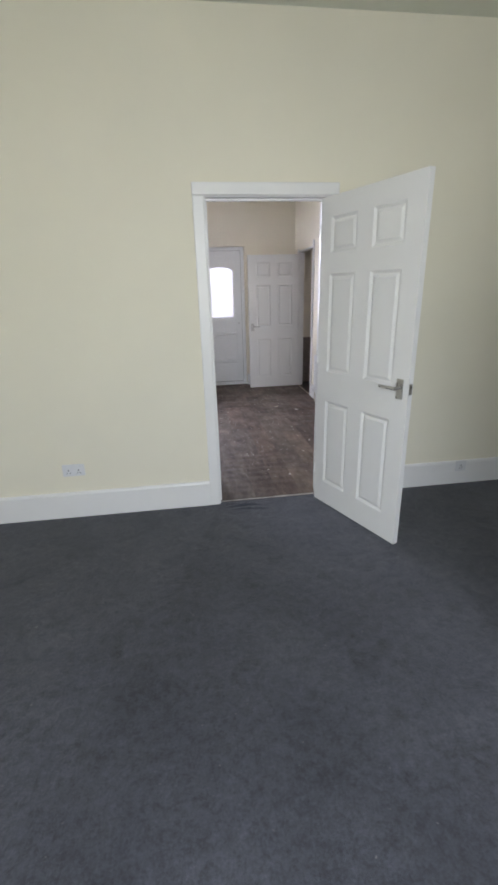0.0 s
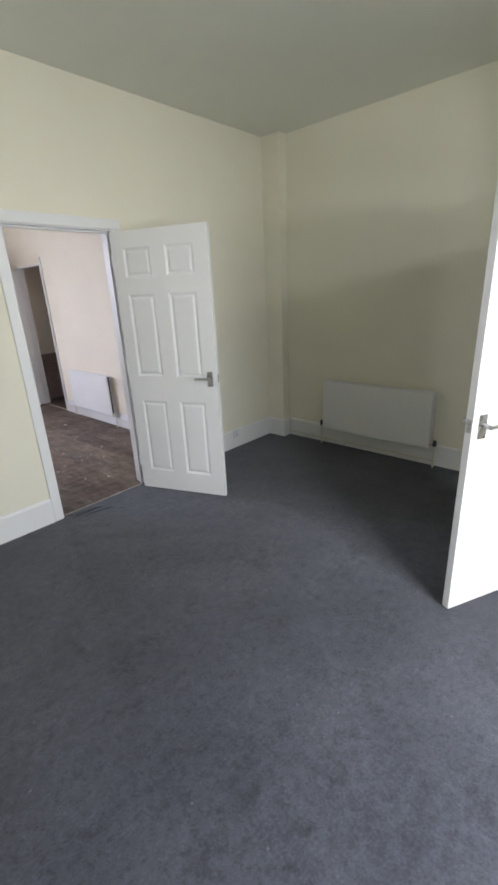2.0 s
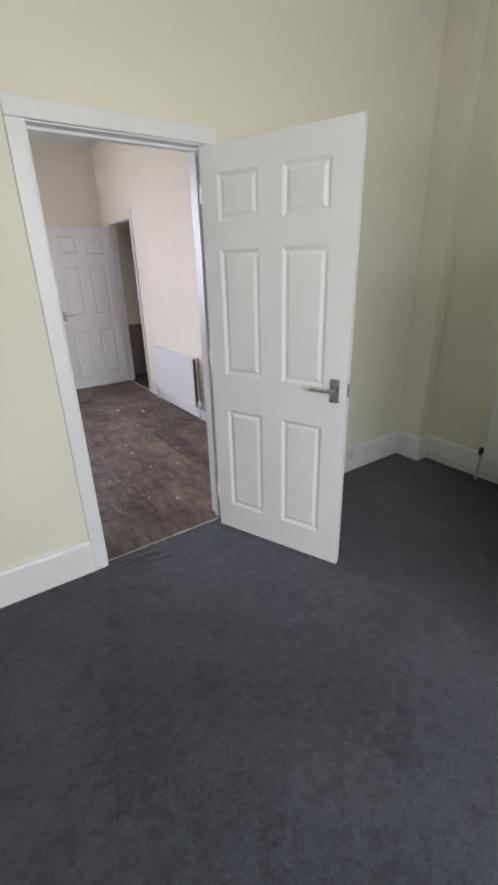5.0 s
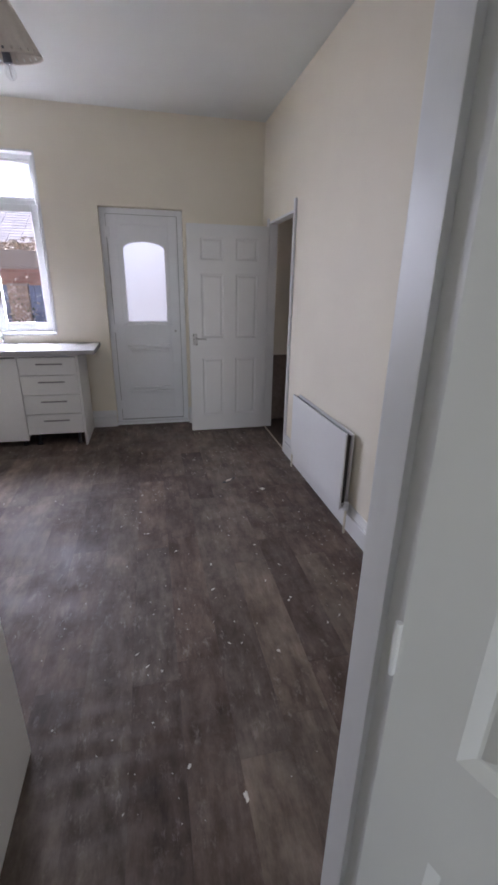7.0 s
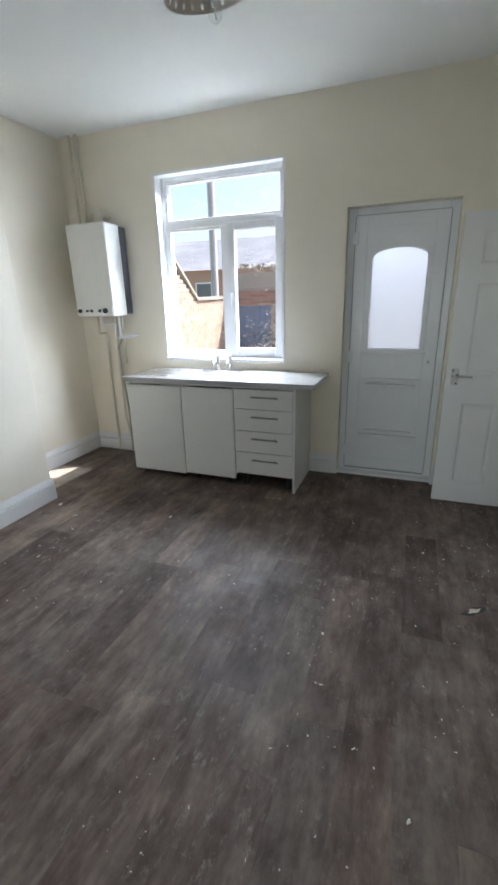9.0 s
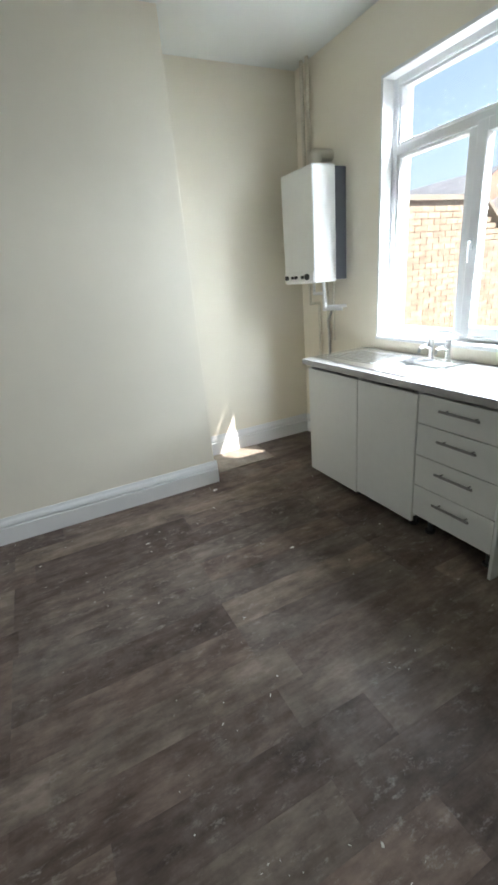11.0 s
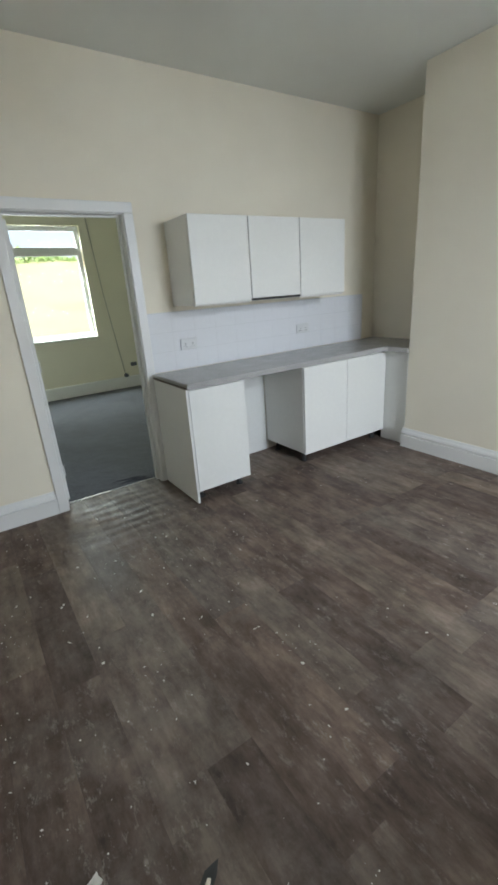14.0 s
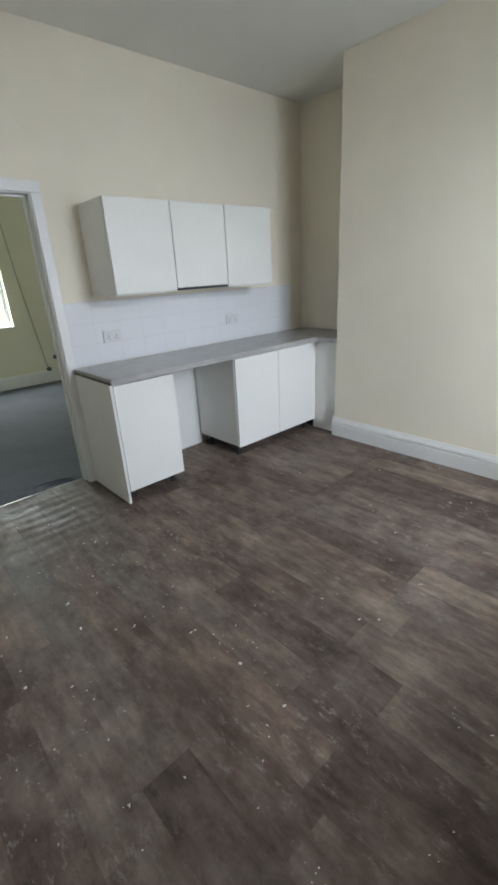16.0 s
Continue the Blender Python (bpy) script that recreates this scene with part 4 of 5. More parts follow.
cp = part("control_panel", boxes((OX0 + 0.008, OX1 - 0.008, OYF - 0.006, OYF + 0.006, OZ0 + 0.012, OZ0 + 0.085), chamfer=0.004), M_UNIT, bo)
for k, r in ((0.05, 0.017), (0.13, 0.010), (0.18, 0.012), (0.27, 0.012), (0.33, 0.022)):
    part("knob", add_cyl(bmesh.new(), (OX0 + k, OYF - 0.022, OZ0 + 0.048), (OX0 + k, OYF - 0.006, OZ0 + 0.048), r, 16), M_BLACK, cp)
bm = add_cyl(bmesh.new(), (-2.15, 4.08, OZ1 - 0.01), (-2.15, 4.08, OZ1 + 0.09), 0.045, 20)
add_cyl(bm, (-2.15, 4.08, OZ1 + 0.09), (-2.15, KY1, OZ1 + 0.09), 0.04, 20)
bmesh.ops.create_uvsphere(bm, u_segments=16, v_segments=10, radius=0.047, matrix=Matrix.Translation((-2.15, 4.08, OZ1 + 0.085)))
part("flue", bm, M_COPPER, bo, "cream flue elbow", True)
for i, (pts, r) in enumerate(((((-2.02, 4.03, OZ0), (-2.02, 4.05, 1.205), (-1.91, 4.16, 1.205)), 0.013), (((-2.30, 4.10, OZ0), (-2.30, 4.10, 1.22), (-2.30, 4.19, 1.22), (-2.30, 4.19, 0.02)), 0.011), (((-2.24, 4.10, OZ0), (-2.24, 4.10, 1.30), (-2.11, 4.10, 1.30), (-2.11, 4.10, 1.18), (-1.96, 4.16, 1.18)), 0.012), (((-2.08, 4.17, OZ0), (-2.08, 4.17, 0.93)), 0.011), (((-2.18, 4.19, OZ0), (-2.18, 4.19, 0.40), (-2.12, 4.19, 0.02)), 0.009))):
    tagged(link_mesh("boiler_pipe", add_pipe(bmesh.new(), [Vector(p) for p in pts], r), M_GLOSS if i in (0, 2) else M_COPPER, True), "painted copper pipe below the boiler", "pipe", "boiler pipes")
for x in (-2.43, -2.36):
    tagged(link_mesh("riser_pipe", add_pipe(bmesh.new(), [(x, 4.175, OZ1 - 0.15), (x, 4.175, H)], 0.014, 12), M_COPPER, True), "painted pipe rising to the ceiling", "pipe", "riser pipes")

tagged(link_mesh("hose", add_pipe(bmesh.new(), [Vector(p) for p in ((-2.10, 4.17, 1.17), (-2.155, 4.17, 1.08), (-2.145, 4.175, 0.95), (-2.15, 4.18, 0.80), (-2.12, 4.18, 0.45), (-2.13, 4.18, 0.0))], 0.010), plain("pale_grey_hose", (0.42, 0.41, 0.38), 0.5), True), "pale grey flexible hose below the boiler", "hose")

# ceiling lamp: the shade hangs askew on its cord
la = thing("ceiling_lamp", "grey-taupe conical lampshade with punched rim hanging askew", "lamp", (-0.165, 2.16, 0))
SZ1, SL, SR0, SR1 = 2.645, 0.238, 0.156, 0.045
ASKEW = Matrix.Translation((0, 0, SZ1 + 0.01)) @ Matrix.Rotation(radians(10), 4, Vector((0.949, 0.315, 0))) @ Matrix.Rotation(radians(-9), 4, Vector((-0.315, 0.949, 0))) @ Matrix.Translation((0, 0, -SL - 0.01))


def askew(bm):
    """Tilts what hangs with the shade; it is built with the rim at z = 0."""
    bmesh.ops.transform(bm, matrix=ASKEW, verts=bm.verts)
    return bm


bm = bmesh.new()
seg, zs = 104, [0.0, 0.045, 0.095, 0.5, 1.0]
rings = [[bm.verts.new(((SR0 + (SR1 - SR0) * q) * math.cos(2 * math.pi * k / seg), (SR0 + (SR1 - SR0) * q) * math.sin(2 * math.pi * k / seg), SL * q)) for k in range(seg)] for q in zs]
for i in range(len(zs) - 1):
    for k in range(seg):
        if i != 1 or k % 4:
            bm.faces.new((rings[i][k], rings[i][(k + 1) % seg], rings[i + 1][(k + 1) % seg], rings[i + 1][k]))
shade = part("shade", askew(bm), M_TAUPE, la, "grey-taupe shade with a row of holes", True)
sol = shade.modifiers.new("thickness", "SOLIDIFY")
sol.thickness = 0.002
part("ceiling_rose", add_cyl(bmesh.new(), (0, 0, H - 0.025), (0, 0, H), 0.045, 20, 0.04), M_SOCKET, la, smooth=True)
part("cord", add_cyl(bmesh.new(), (0, 0, SZ1 - 0.01), (0, 0, H - 0.02), 0.0035, 8), M_SOCKET, la)
part("lamp_holder", askew(add_cyl(bmesh.new(), (0, 0, -0.015), (0, 0, SL), 0.019, 14, 0.012)), M_GREYP, la, "dark lamp holder", smooth=True)
part("top_ring", askew(add_cyl(bmesh.new(), (0, 0, SL - 0.004), (0, 0, SL + 0.004), SR1 - 0.002, 24)), M_TAUPE, la)
bm = bmesh.new()
bmesh.ops.create_uvsphere(bm, u_segments=18, v_segments=12, radius=0.024, matrix=Matrix.Translation((0, 0, -0.048)) @ Matrix.Diagonal((1, 1, 1.25, 1)))
add_cyl(bm, (0, 0, -0.036), (0, 0, 0.0), 0.013, 14)
bulb = part("bulb", askew(bm), M_GLASS, la, "clear glass bulb", True)
part("filament", askew(add_cyl(bmesh.new(), (0, 0, -0.068), (0, 0, -0.02), 0.0022, 8)), M_CHROME, bulb)
tagged(link_mesh("cable", add_pipe(bmesh.new(), [(-0.90, LY0 + 0.012, 2.75), (-0.985, LY0 + 0.012, 1.55), (-1.13, LY0 + 0.012, 0.26)], 0.0065), plain("grey_cable_sheath", (0.40, 0.38, 0.32), 0.6)), "grey cable slanting down the living room wall", "cable")
bxo = thing("cable_outlet", "dark grey outlet box and round plug on the cable", "outlet", (-1.30, LY0, 0.385))
part("box", boxes((-0.05, 0.05, 0.001, 0.035, -0.03, 0.03), chamfer=0.004), M_GREYP, bxo)
part("plug", add_cyl(bmesh.new(), (0.155, 0.004, -0.175), (0.155, 0.05, -0.175), 0.035, 18, 0.03), M_GREYP, bxo, "round dark plug", True)

# ---------------------------------------------------------------- litter on the kitchen floor
rng = random.Random(7)
bm = bmesh.new()
for k in range(1900):
    x, y = rng.uniform(-2.0, 1.5), rng.uniform(0.25, 4.1)
    if (x < CHX + 0.05 and CHY0 - 0.05 < y < CHY1 + 0.05) or (y > 3.66 and x < 0) or rng.random() > 0.35 + 0.65 * (x > -0.2) or noise.noise((x * 3.1, y * 3.1, 1.5)) < rng.uniform(-0.25, 0.35):
        continue
    r = rng.choice((0.001, 0.0012, 0.0015, 0.002, 0.002, 0.003)) * rng.uniform(0.7, 1.3)
    n = rng.randint(4, 6)
    a0, turn, stretch = rng.uniform(0, 6.28), rng.uniform(0, 3.14), rng.choice((1.0, 1.0, 1.4, 3.5))
    top = []
    for i in range(n):
        u, v = r * stretch * rng.uniform(0.6, 1.2) * math.cos(a0 + 6.283 * i / n), r * rng.uniform(0.5, 1.2) * math.sin(a0 + 6.283 * i / n)
        top.append(bm.verts.new((x + u * math.cos(turn) - v * math.sin(turn), y + u * math.sin(turn) + v * math.cos(turn), 0.0015 + rng.uniform(0.0, 0.0015))))
    low = [bm.verts.new((v.co.x, v.co.y, 0.0)) for v in top]
    bm.faces.new(top)
    for i in range(n):
        bm.faces.new((low[i], low[(i + 1) % n], top[(i + 1) % n], top[i]))
tagged(link_mesh("paint_chips", bm, M_CHIP), "white paint chips strewn over the kitchen floor", "litter", kind="stuff")


def flake(label, x, y, r, material, h=0.008, seed=1, long=1.0, rz=0.0, name="plaster_flake"):
    g = random.Random(seed)
    bm = bmesh.new()
    n = 11
    rad = [r * g.uniform(0.55, 1.15) for _ in range(n)]
    c = bm.verts.new((0, 0, h * 1.2))
    top = [bm.verts.new((rad[i] * 0.75 * math.cos(6.283 * i / n), rad[i] * 0.75 * long * math.sin(6.283 * i / n), h * g.uniform(0.6, 1.1))) for i in range(n)]
    low = [bm.verts.new((rad[i] * math.cos(6.283 * i / n), rad[i] * long * math.sin(6.283 * i / n), 0)) for i in range(n)]
    for i in range(n):
        j = (i + 1) % n
        bm.faces.new((c, top[i], top[j])), bm.faces.new((top[i], low[i], low[j], top[j]))
    ob = tagged(link_mesh(name, bm, material), label, "debris")
    ob.matrix_world = pose(x, y, 0.001, 0, 0, rz)
    return ob


flake("pale flake of plaster on the floor", 1.182, 2.439, 0.021, M_CHIP, 0.006, 3, 1.0, 20)
flake("dark ragged tear in the vinyl", 0.954, 2.638, 0.024, M_BLACK, 0.0015, 5, 3.0, -52, "floor_tear")
flake("pale screed showing in the torn vinyl", 0.958, 2.640, 0.020, M_SCREED, 0.004, 9, 2.4, -52)
CHIPS = [(0.383, 0.930, 0.009), (0.872, 0.933, 0.009), (1.142, 1.044, 0.010), (1.010, 1.223, 0.008), (0.474, 1.267, 0.008), (0.727, 3.100, 0.012), (0.717, 1.136, 0.006), (0.457, 0.544, 0.009), (0.280, 2.247, 0.011), (0.287, 2.497, 0.008), (0.407, 2.536, 0.006), (0.669, 1.582, 0.008), (0.952, 1.724, 0.010), (1.024, 1.240, 0.007), (0.686, 2.437, 0.008), (-0.993, 3.022, 0.010)]
for k, (x, y, r) in enumerate(CHIPS):
    tagged(flake("small white paint chip on the vinyl floor", x, y, r * 0.75, M_CHIP, 0.004, 40 + k, (1.0, 1.4, 0.6, 1.9)[k % 4], 47 * k, "paint_chip"), "small white paint chip on the vinyl floor", "debris", "paint chips on the floor")

# thin slab standing for the bare dusty floor in the alcove, and plaster flakes
lb = boxes((-2.545, -2.185, 3.035, 3.60, 0.001, 0.010), chamfer=0.002)
ob = tagged(link_mesh("bare_floor_slab", lb, ground_mat("dusty_bare_floor", (0.22, 0.185, 0.155), (0.38, 0.33, 0.28), 9)), "thin slab standing for the bare dusty floor in the alcove", "board")
flake("pale flake of plaster by the chimney breast", -1.93, 2.93, 0.016, M_CHIP, 0.004, 21, 1.6, 35)
flake("thin pale sliver of plaster on the floor", 0.62, 0.42, 0.008, M_CHIP, 0.003, 25, 2.4, 10)

# ---------------------------------------------------------------- outdoors
structure("ground", boxes((-900, 900, -900, 900, -0.40, -0.20)), M_GRASS, "grass and ground reaching the horizon", "ground")
structure("pavement", boxes((-3.85, 6, KY1 + OUT, 13.0, -0.195, -0.12)), M_CONC, "concrete back yard", "yard")


def brick_wall(name, label, origin, rz, length, z0, top, material, coping=None, thick=0.215):
    """A brick wall along local x: mortar core and proud bricks in courses. top: function of x, the wall's height."""
    th = thing(name, label, "wall", origin, rz, kind="structure")
    core, br = bmesh.new(), bmesh.new()
    n = max(1, int(length / 0.6))
    for i in range(n):
        x0, x1 = length * i / n, length * (i + 1) / n
        add_box(core, x0, x1, 0.006, thick - 0.006, z0, min(top(x0), top(x1)) - 0.002)
    z, row = z0, 0
    while z < max(top(0), top(length / 2), top(length)):
        x = -0.1125 * (row % 2)
        while x < length:
            xa, xb = max(x, 0), min(x + 0.215, length)
            if xb - xa > 0.03 and z + 0.065 < top((xa + xb) / 2):
                vs = [br.verts.new((px, py, pz)) for pz in (z, z + 0.065) for px, py in ((xa, 0), (xb, 0), (xb, thick), (xa, thick))]
                for q in ((0, 1, 5, 4), (1, 2, 6, 5), (2, 3, 7, 6), (3, 0, 4, 7), (4, 5, 6, 7)):
                    br.faces.new([vs[k] for k in q])
            x += 0.225
        z += 0.075
        row += 1
    part("core", core, M_MORTAR, th)
    tagged(part("bricks", br, material, th), kind="stuff")
    return th


# boundary wall on the west side of the yard: high by the house, then sloping down
def west_top(x):
    return 2.18 if x < 3.3 else max(1.52, 2.18 - (x - 3.3) * 0.82)


bw = brick_wall("yard_wall_west", "sunlit buff brick yard wall with sloping coping", (-3.6, 4.60, 0), 90, 5.9, -0.12, west_top, M_BRICK_BUFF)
cb = bmesh.new()
run = [(0.0, 2.18), (3.3, 2.18), (4.1, 1.52), (5.9, 1.56)]
for (a, za), (b, zb) in zip(run, run[1:]):
    vs = [cb.verts.new((x, y, z + dz)) for x, z in ((a, za), (b, zb)) for y, dz in ((-0.04, 0), (0.245, 0), (0.245, 0.06), (-0.04, 0.06))]
    for q in ((0, 1, 5, 4), (1, 2, 6, 5), (2, 3, 7, 6), (3, 0, 4, 7), (0, 3, 2, 1), (4, 5, 6, 7)):
        cb.faces.new([vs[k] for k in q])
part("coping", cb, M_MORTAR, bw)

# back wall with two blue gates, a red brick lintel and a rendered top
GY = 10.5
brick_wall("yard_wall_back", "red brick pier between the gates", (-2.62, GY, 0), 0, 0.42, -0.12, lambda x: 1.42, M_BRICK_BUFF)
brick_wall("yard_wall_back", "red brick yard wall", (-1.35, GY, 0), 0, 6.8, -0.12, lambda x: 1.42, M_BRICK_RED)
brick_wall("gate_lintel", "red brick band over the gates", (-3.6, GY, 0), 0, 9.0, 1.42, lambda x: 1.75, M_BRICK_RED)
structure("wall_top_render", boxes((-3.6, 5.4, GY, GY + 0.215, 1.75, 2.10), chamfer=0.01), M_MORTAR, "grey rendered top of the yard wall", "wall")
for gx, gw in ((-3.58, 0.95), (-2.19, 0.83)):
    gt = thing("yard_gate", "faded blue boarded wooden gate", "gate", (gx, GY + 0.06, -0.12), group="yard gates")
    nb = 7
    for k in range(nb):
        part("board", boxes((gw * k / nb + 0.003, gw * (k + 1) / nb - 0.003, 0.0, 0.03, 0.03, 1.50), chamfer=0.003), M_BLUE, gt)
    for z in (0.25, 0.80, 1.30):
        part("rail", boxes((0.0, gw, 0.03, 0.06, z, z + 0.10)), M_BLUE, gt)
pole = thing("telegraph_pole", "grey weathered telegraph pole behind the yard wall", "pole", (-4.76, 12.11, -0.2))
part("shaft", add_cyl(bmesh.new(), (0, 0, 0), (0, 0, 8.4), 0.105, 16, 0.085), plain("weathered_pole_wood", (0.40, 0.40, 0.41), 0.85, var=0.2), pole, smooth=True)
part("cross_arm", boxes((-0.7, 0.7, -0.06, 0.06, 7.6, 7.72), chamfer=0.01), M_BROWN, pole)
rb = random.Random(3)
bm = bmesh.new()
for k in range(2600):
    x, y, z = rb.uniform(-3.6, 4.5), rb.uniform(10.5, 10.85), rb.uniform(2.08, 2.45)
    if z - 2.08 > 0.22 + 0.18 * noise.noise((x * 1.7, 0, 0)):
        continue
    s = rb.uniform(0.02, 0.06)
    add = [bm.verts.new((x + rb.uniform(-s, s), y + rb.uniform(-s, s), z + rb.uniform(-s, s))) for _ in range(4)]
    bm.faces.new(add[:3]), bm.faces.new((add[0], add[2], add[3])), bm.faces.new((add[0], add[1], add[3]))
tagged(link_mesh("rubble", bm, M_MORTAR), "rough grey rubble along the top of the yard wall", "rubble", kind="stuff")
bm = bmesh.new()
for k in range(1800):
    x, y, z = -2.45 + rb.gauss(0, 0.38), 10.1 + rb.gauss(0, 0.2), -0.1 + abs(rb.gauss(0, 0.55))
    s = rb.uniform(0.02, 0.055)
    p = [bm.verts.new((x + rb.uniform(-s, s), y + rb.uniform(-s, s), z + rb.uniform(-s, s))) for _ in range(3)]
    f = bm.faces.new(p)
    f.material_index = 1 if rb.random() < 0.65 else 0
tagged(link_mesh("weeds", bm, [M_LEAF, M_CHIP]), "white flowering weeds in front of the gate", "weeds", kind="stuff")


def far_house(label, x0, x1, y, depth, eaves, ridge, windows, chimneys):
    """A house with slated pitched roof, its ridge along x and its front towards -y."""
    th = thing("house", label, "house", (x0, y, -0.2))
    w = x1 - x0
    bm = boxes((0, w, 0, depth, 0, eaves))
    for xx in (0.0, w):
        bm.faces.new([bm.verts.new(p) for p in ((xx, 0, eaves), (xx, depth, eaves), (xx, depth / 2, ridge))])
    part("wall", bm, M_BRICK_RED, th)
    rf = bmesh.new()
    rows = 14
    for side in (0, 1):
        for r in range(rows):
            a, b = r / rows, (r + 1.15) / rows
            cols = int(w / 0.6)
            for c in range(cols):
                xa, xb = w * c / cols - 0.0, w * (c + 0.97) / cols
                pts = []
                for t_, lift in ((a, 0.06), (min(b, 1), 0.03)):
                    yy = -0.25 + (depth / 2 + 0.25) * t_
                    zz = eaves - 0.1 + (ridge - eaves + 0.1) * t_ + lift
                    pts.append((yy if side == 0 else depth - yy, zz))
                rf.faces.new([rf.verts.new(p) for p in ((xa, *pts[0]), (xb, *pts[0]), (xb, *pts[1]), (xa, *pts[1]))])
    part("roof", rf, M_SLATE, th)
    for wx, wz, ww, wh in windows:
        wd = part("window", boxes((wx, wx + ww, -0.03, 0.02, wz, wz + wh)), M_UPVC, th)
        part("pane", boxes((wx + 0.08, wx + ww - 0.08, -0.04, -0.03, wz + 0.08, wz + wh - 0.08)), M_GREYP, wd)
    for cx in chimneys:
        part("chimney", boxes((cx, cx + 0.9, depth / 2 - 0.35, depth / 2 + 0.35, ridge - 0.6, ridge + 1.1), (cx + 0.1, cx + 0.3, depth / 2 - 0.1, depth / 2 + 0.1, ridge + 1.1, ridge + 1.5)), M_BRICK_RED, th)
    return th


far_house("red brick terrace house with slate roof behind the yards", -48, -17.5, 24.0, 8.0, 4.1, 6.4, [(k * 4.0 + 1.2, 1.9, 1.1, 1.3) for k in range(7)], [])
far_house("red brick terrace house with slate roof behind the yards", -17.2, 24, 25.0, 8.0, 3.5, 5.6, [(k * 4.0 + 1.2, 1.5, 1.1, 1.3) for k in range(9)], [])

# the house's own roof and an added sun-blocking block, out of view
RX0, RX1, RY0, RY1, RZ = LX0 - OUT, LX1 + OUT, LY0 - OUT, KY1 + OUT, H + 0.2
# added block: its edges cut the sun patch in the kitchen alcove
structure("sun_blocker", boxes((1.02, 5.5, RY1, 9.6, -0.2, 4.98)), M_HOUSE, "added unseen brick block that trims the sun on the kitchen window", "wall")


def slated_roof(name, x0, x1, y0, y1, z0, rise, label):
    """A pitched roof with its ridge along x: brick gables and courses of slates."""
    th = thing(name, label, "roof", kind="structure")
    ym = (y0 + y1) / 2
    bm = bmesh.new()
    vs = [bm.verts.new(p) for x in (x0, x1) for p in ((x, y0, z0), (x, y1, z0), (x, ym, z0 + rise))]
    for q in ((0, 1, 2), (3, 5, 4), (0, 3, 4, 1), (0, 2, 5, 3), (1, 4, 5, 2)):
        bm.faces.new([vs[k] for k in q])
    bmesh.ops.recalc_face_normals(bm, faces=bm.faces)
    part("gable", bm, M_HOUSE, th)
    sl = bmesh.new()
    rows, cols = 18, 24
    for side in (-1, 1):
        for r in range(rows):
            for c in range(cols):
                u0, u1 = r / rows, min(1.0, (r + 1.1) / rows)
                off = 0.5 * (r % 2)
                xa, xb = x0 + (x1 - x0) * (c + off) / cols, x0 + (x1 - x0) * (c + off + 0.97) / cols
                xb = min(xb, x1)
                q = []
                for u, lift in ((u0, 0.05), (u1, 0.03)):
                    q.append((ym + side * (0.3 + (y1 - y0) / 2) * (1 - u), z0 - 0.1 + (rise + 0.1) * u + lift))
                if xb - xa > 0.02:
                    sl.faces.new([sl.verts.new(p) for p in ((xa, *q[0]), (xb, *q[0]), (xb, *q[1]), (xa, *q[1]))])
    tagged(part("slates", sl, M_SLATE, th), kind="stuff")
    return th


slated_roof("roof", RX0, RX1, RY0, RY1, RZ, 2.3, "grey slate roof of the house")

# grass bank and hedge seen through the living room window
bm = bmesh.new()
hr = random.Random(11)
for k in range(15000):
    x = hr.uniform(-60, 30)
    top = min(8.6, 7.3 + 0.22 * (x + 9.4)) + 0.35 * noise.noise((x * 0.25, 3.0, 0)) + 0.3 * noise.noise((x * 1.1, 7.0, 0))
    if top < 6.1:
        continue
    z, y = hr.uniform(5.9, top), -57 + hr.gauss(0, 0.7)
    s = hr.uniform(0.12, 0.30)
    p = [bm.verts.new((x + hr.uniform(-s, s), y + hr.uniform(-s, s), z + hr.uniform(-s, s))) for _ in range(3)]
    bm.faces.new(p)
tagged(link_mesh("hedge", bm, M_MEADOW), "uneven green hedge beyond the grass", "hedge", kind="stuff")
bank = bmesh.new()
nx, ny = 40, 24
grid = [[bank.verts.new((-90 + 150 * i / nx, -20 - 40 * j / ny, -0.22 + 7.0 * (j / ny) ** 1.2 + 0.25 * noise.noise((i * 0.5, j * 0.4, 0)) * min(1, j / 3))) for j in range(ny + 1)] for i in range(nx + 1)]
for i in range(nx):
    for j in range(ny):
        bank.faces.new((grid[i][j], grid[i][j + 1], grid[i + 1][j + 1], grid[i + 1][j]))
bmesh.ops.recalc_face_normals(bank, faces=bank.faces)
structure("grass_bank", bank, M_VERGE, "pale sunlit dry grass bank rising beyond the road", "grass", True)
structure("road", boxes((-200, 200, -17, -9, -0.195, -0.185)), M_CONC, "pale sunlit road in front of the house", "road")

# ---------------------------------------------------------------- pieces: wall tiles, floor planks
tile_mesh = {}


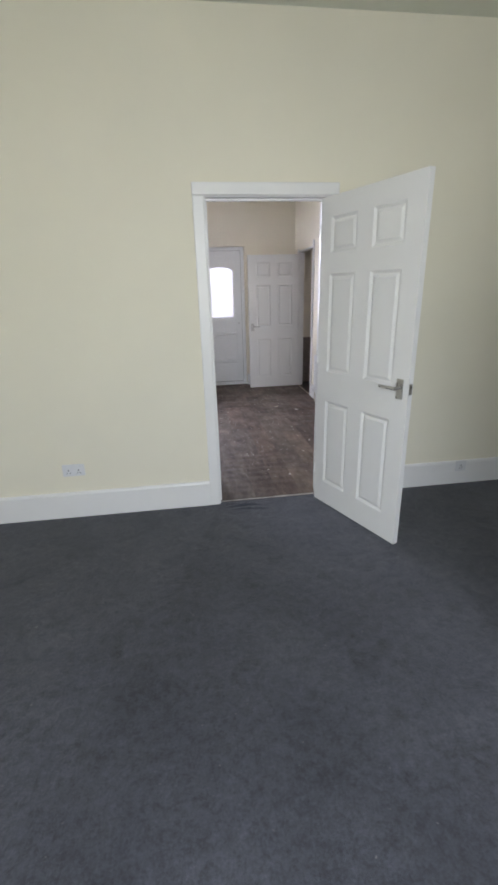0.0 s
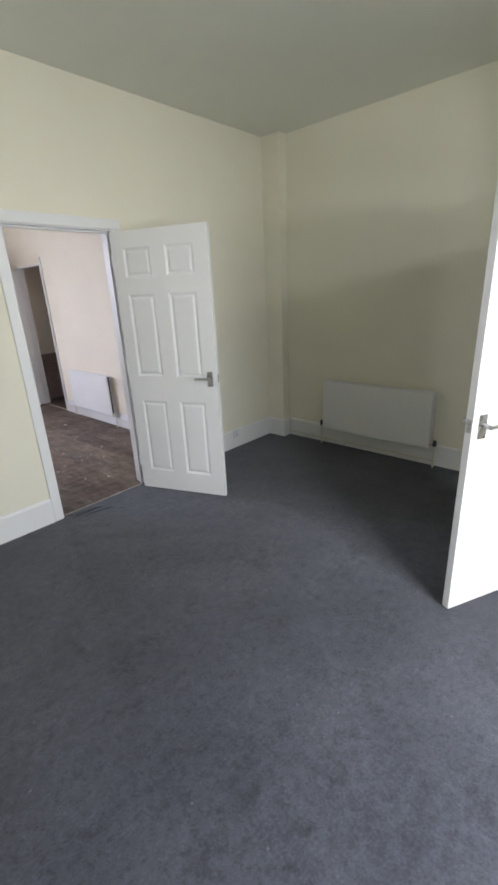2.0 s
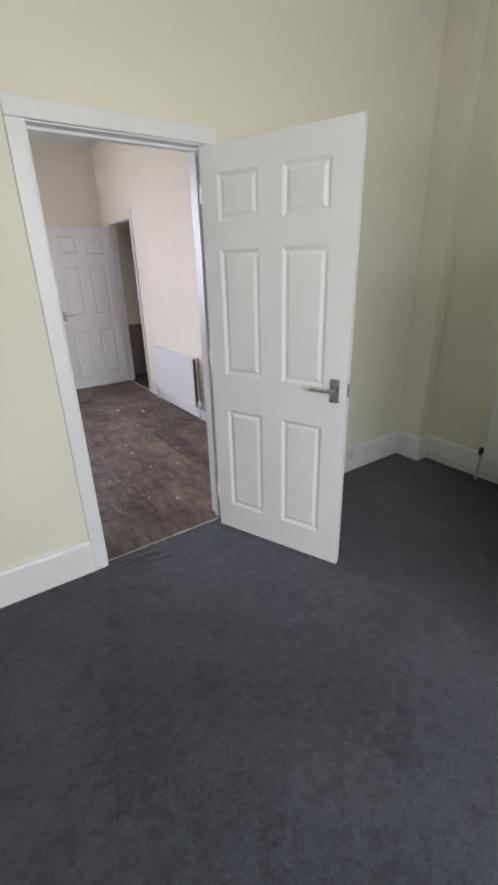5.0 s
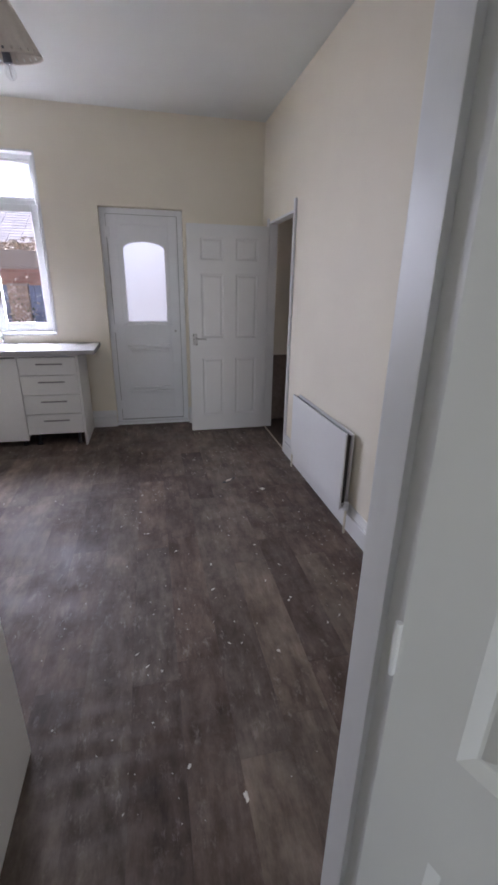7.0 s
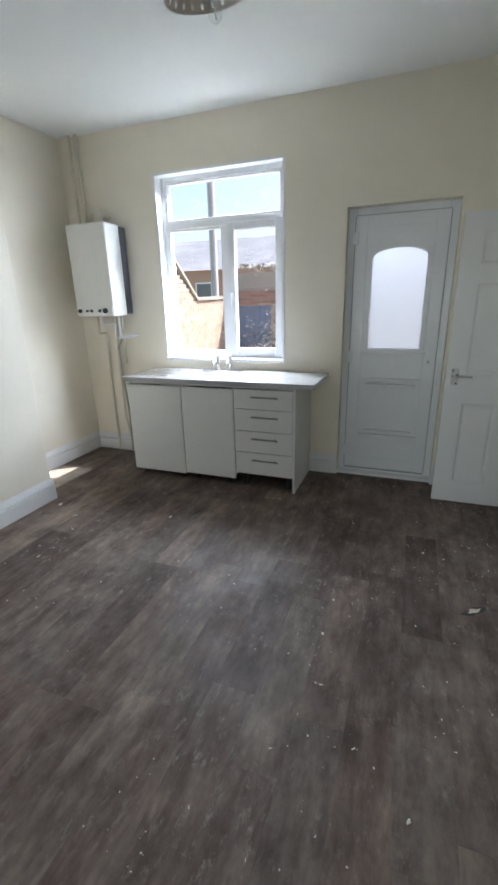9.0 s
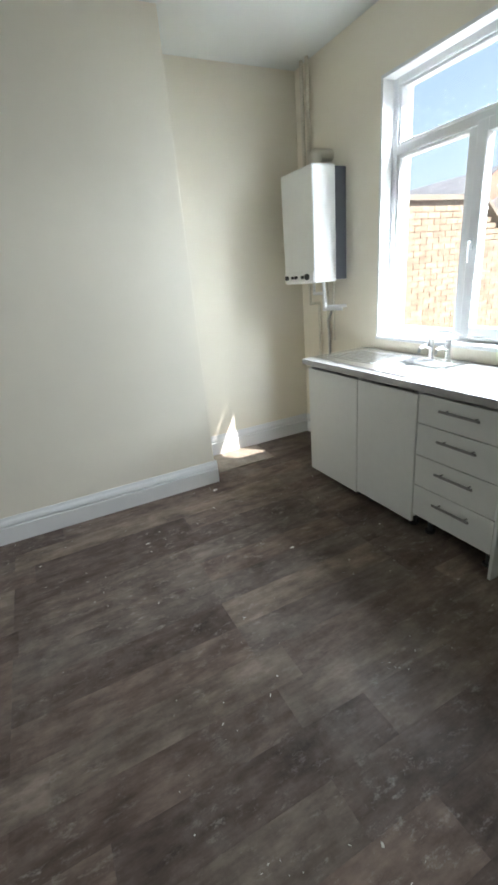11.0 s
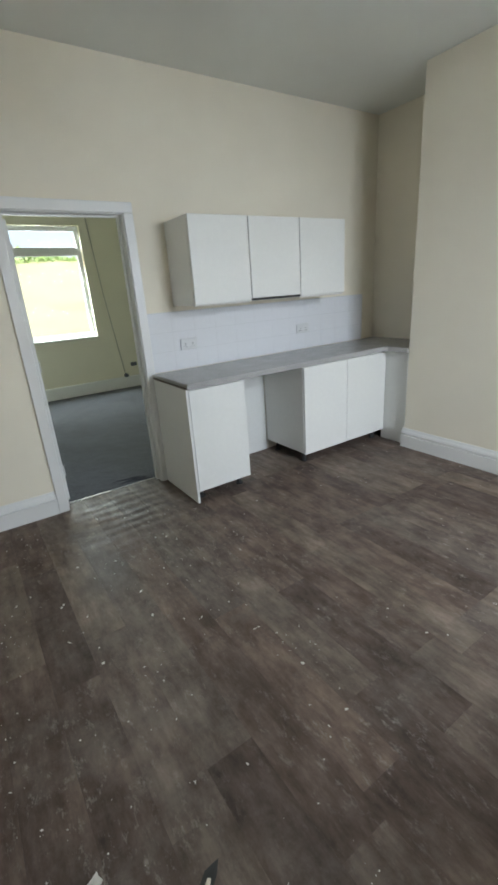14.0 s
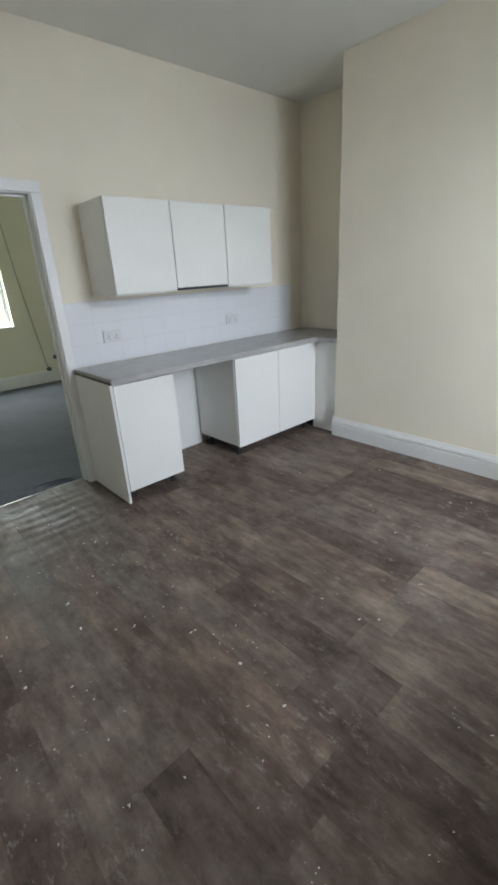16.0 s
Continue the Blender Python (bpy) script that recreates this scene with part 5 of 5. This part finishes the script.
def tile_data(key, w, h):
    if key not in tile_mesh:
        bm = bmesh.new()
        c = 0.001
        lo = [bm.verts.new((x, 0, z)) for x, z in ((0, 0), (w, 0), (w, h), (0, h))]
        hi = [bm.verts.new((x, 0.004, z)) for x, z in ((c, c), (w - c, c), (w - c, h - c), (c, h - c))]
        for k in range(4):
            bm.faces.new((lo[k], lo[(k + 1) % 4], hi[(k + 1) % 4], hi[k]))
        bm.faces.new(hi)
        bmesh.ops.recalc_face_normals(bm, faces=bm.faces)
        me = bpy.data.meshes.new("tile")
        bm.to_mesh(me)
        bm.free()
        me.materials.append(M_TILE)
        tile_mesh[key] = me
    return tile_mesh[key]


TW, TH = 0.194, 0.1455
for r in range(3):
    for c in range(12):
        ob = new("tile", tile_data("t", TW - 0.0015, TH - 0.0015))
        ob.parent = sp
        ob.location = (-2.398 + c * TW, T + 0.006, 0.901 + r * TH + 0.002)

plank_mesh = {}


def plank_data(w, l):
    key = (round(w, 3), round(l, 3))
    if key not in plank_mesh:
        bm = bmesh.new()
        c = 0.0003
        lo = [bm.verts.new((x, y, -0.0006)) for x, y in ((0, 0), (w, 0), (w, l), (0, l))]
        hi = [bm.verts.new((x, y, 0.0)) for x, y in ((c, c), (w - c, c), (w - c, l - c), (c, l - c))]
        for k in range(4):
            bm.faces.new((lo[k], lo[(k + 1) % 4], hi[(k + 1) % 4], hi[k]))
        bm.faces.new(hi)
        bmesh.ops.recalc_face_normals(bm, faces=bm.faces)
        me = bpy.data.meshes.new("plank")
        bm.to_mesh(me)
        bm.free()
        me.materials.append(M_PLANK)
        plank_mesh[key] = me
    return plank_mesh[key]


PW, PL = 0.178, 0.92
pr = random.Random(5)
x = KX0
while x < KX1 - 0.01:
    w = min(PW, KX1 - x)
    y = 0.03 - PL * pr.random()
    if not (DX0 < x + w / 2 < DX1):
        y = max(y, T - 0.4)
    while y < KY1 - 0.01:
        a, b = max(y, 0.03 if DX0 - 0.05 < x + w / 2 < DX1 + 0.05 else T), min(y + PL, KY1)
        inside = x + w < CHX and a > CHY0 and b < CHY1
        if b - a > 0.02 and not inside:
            ob = new("plank", plank_data(w, b - a))
            ob.parent = kitchen_floor
            ob.location = (x, a, pr.uniform(0, 0.0006))
        y += PL
    x += PW
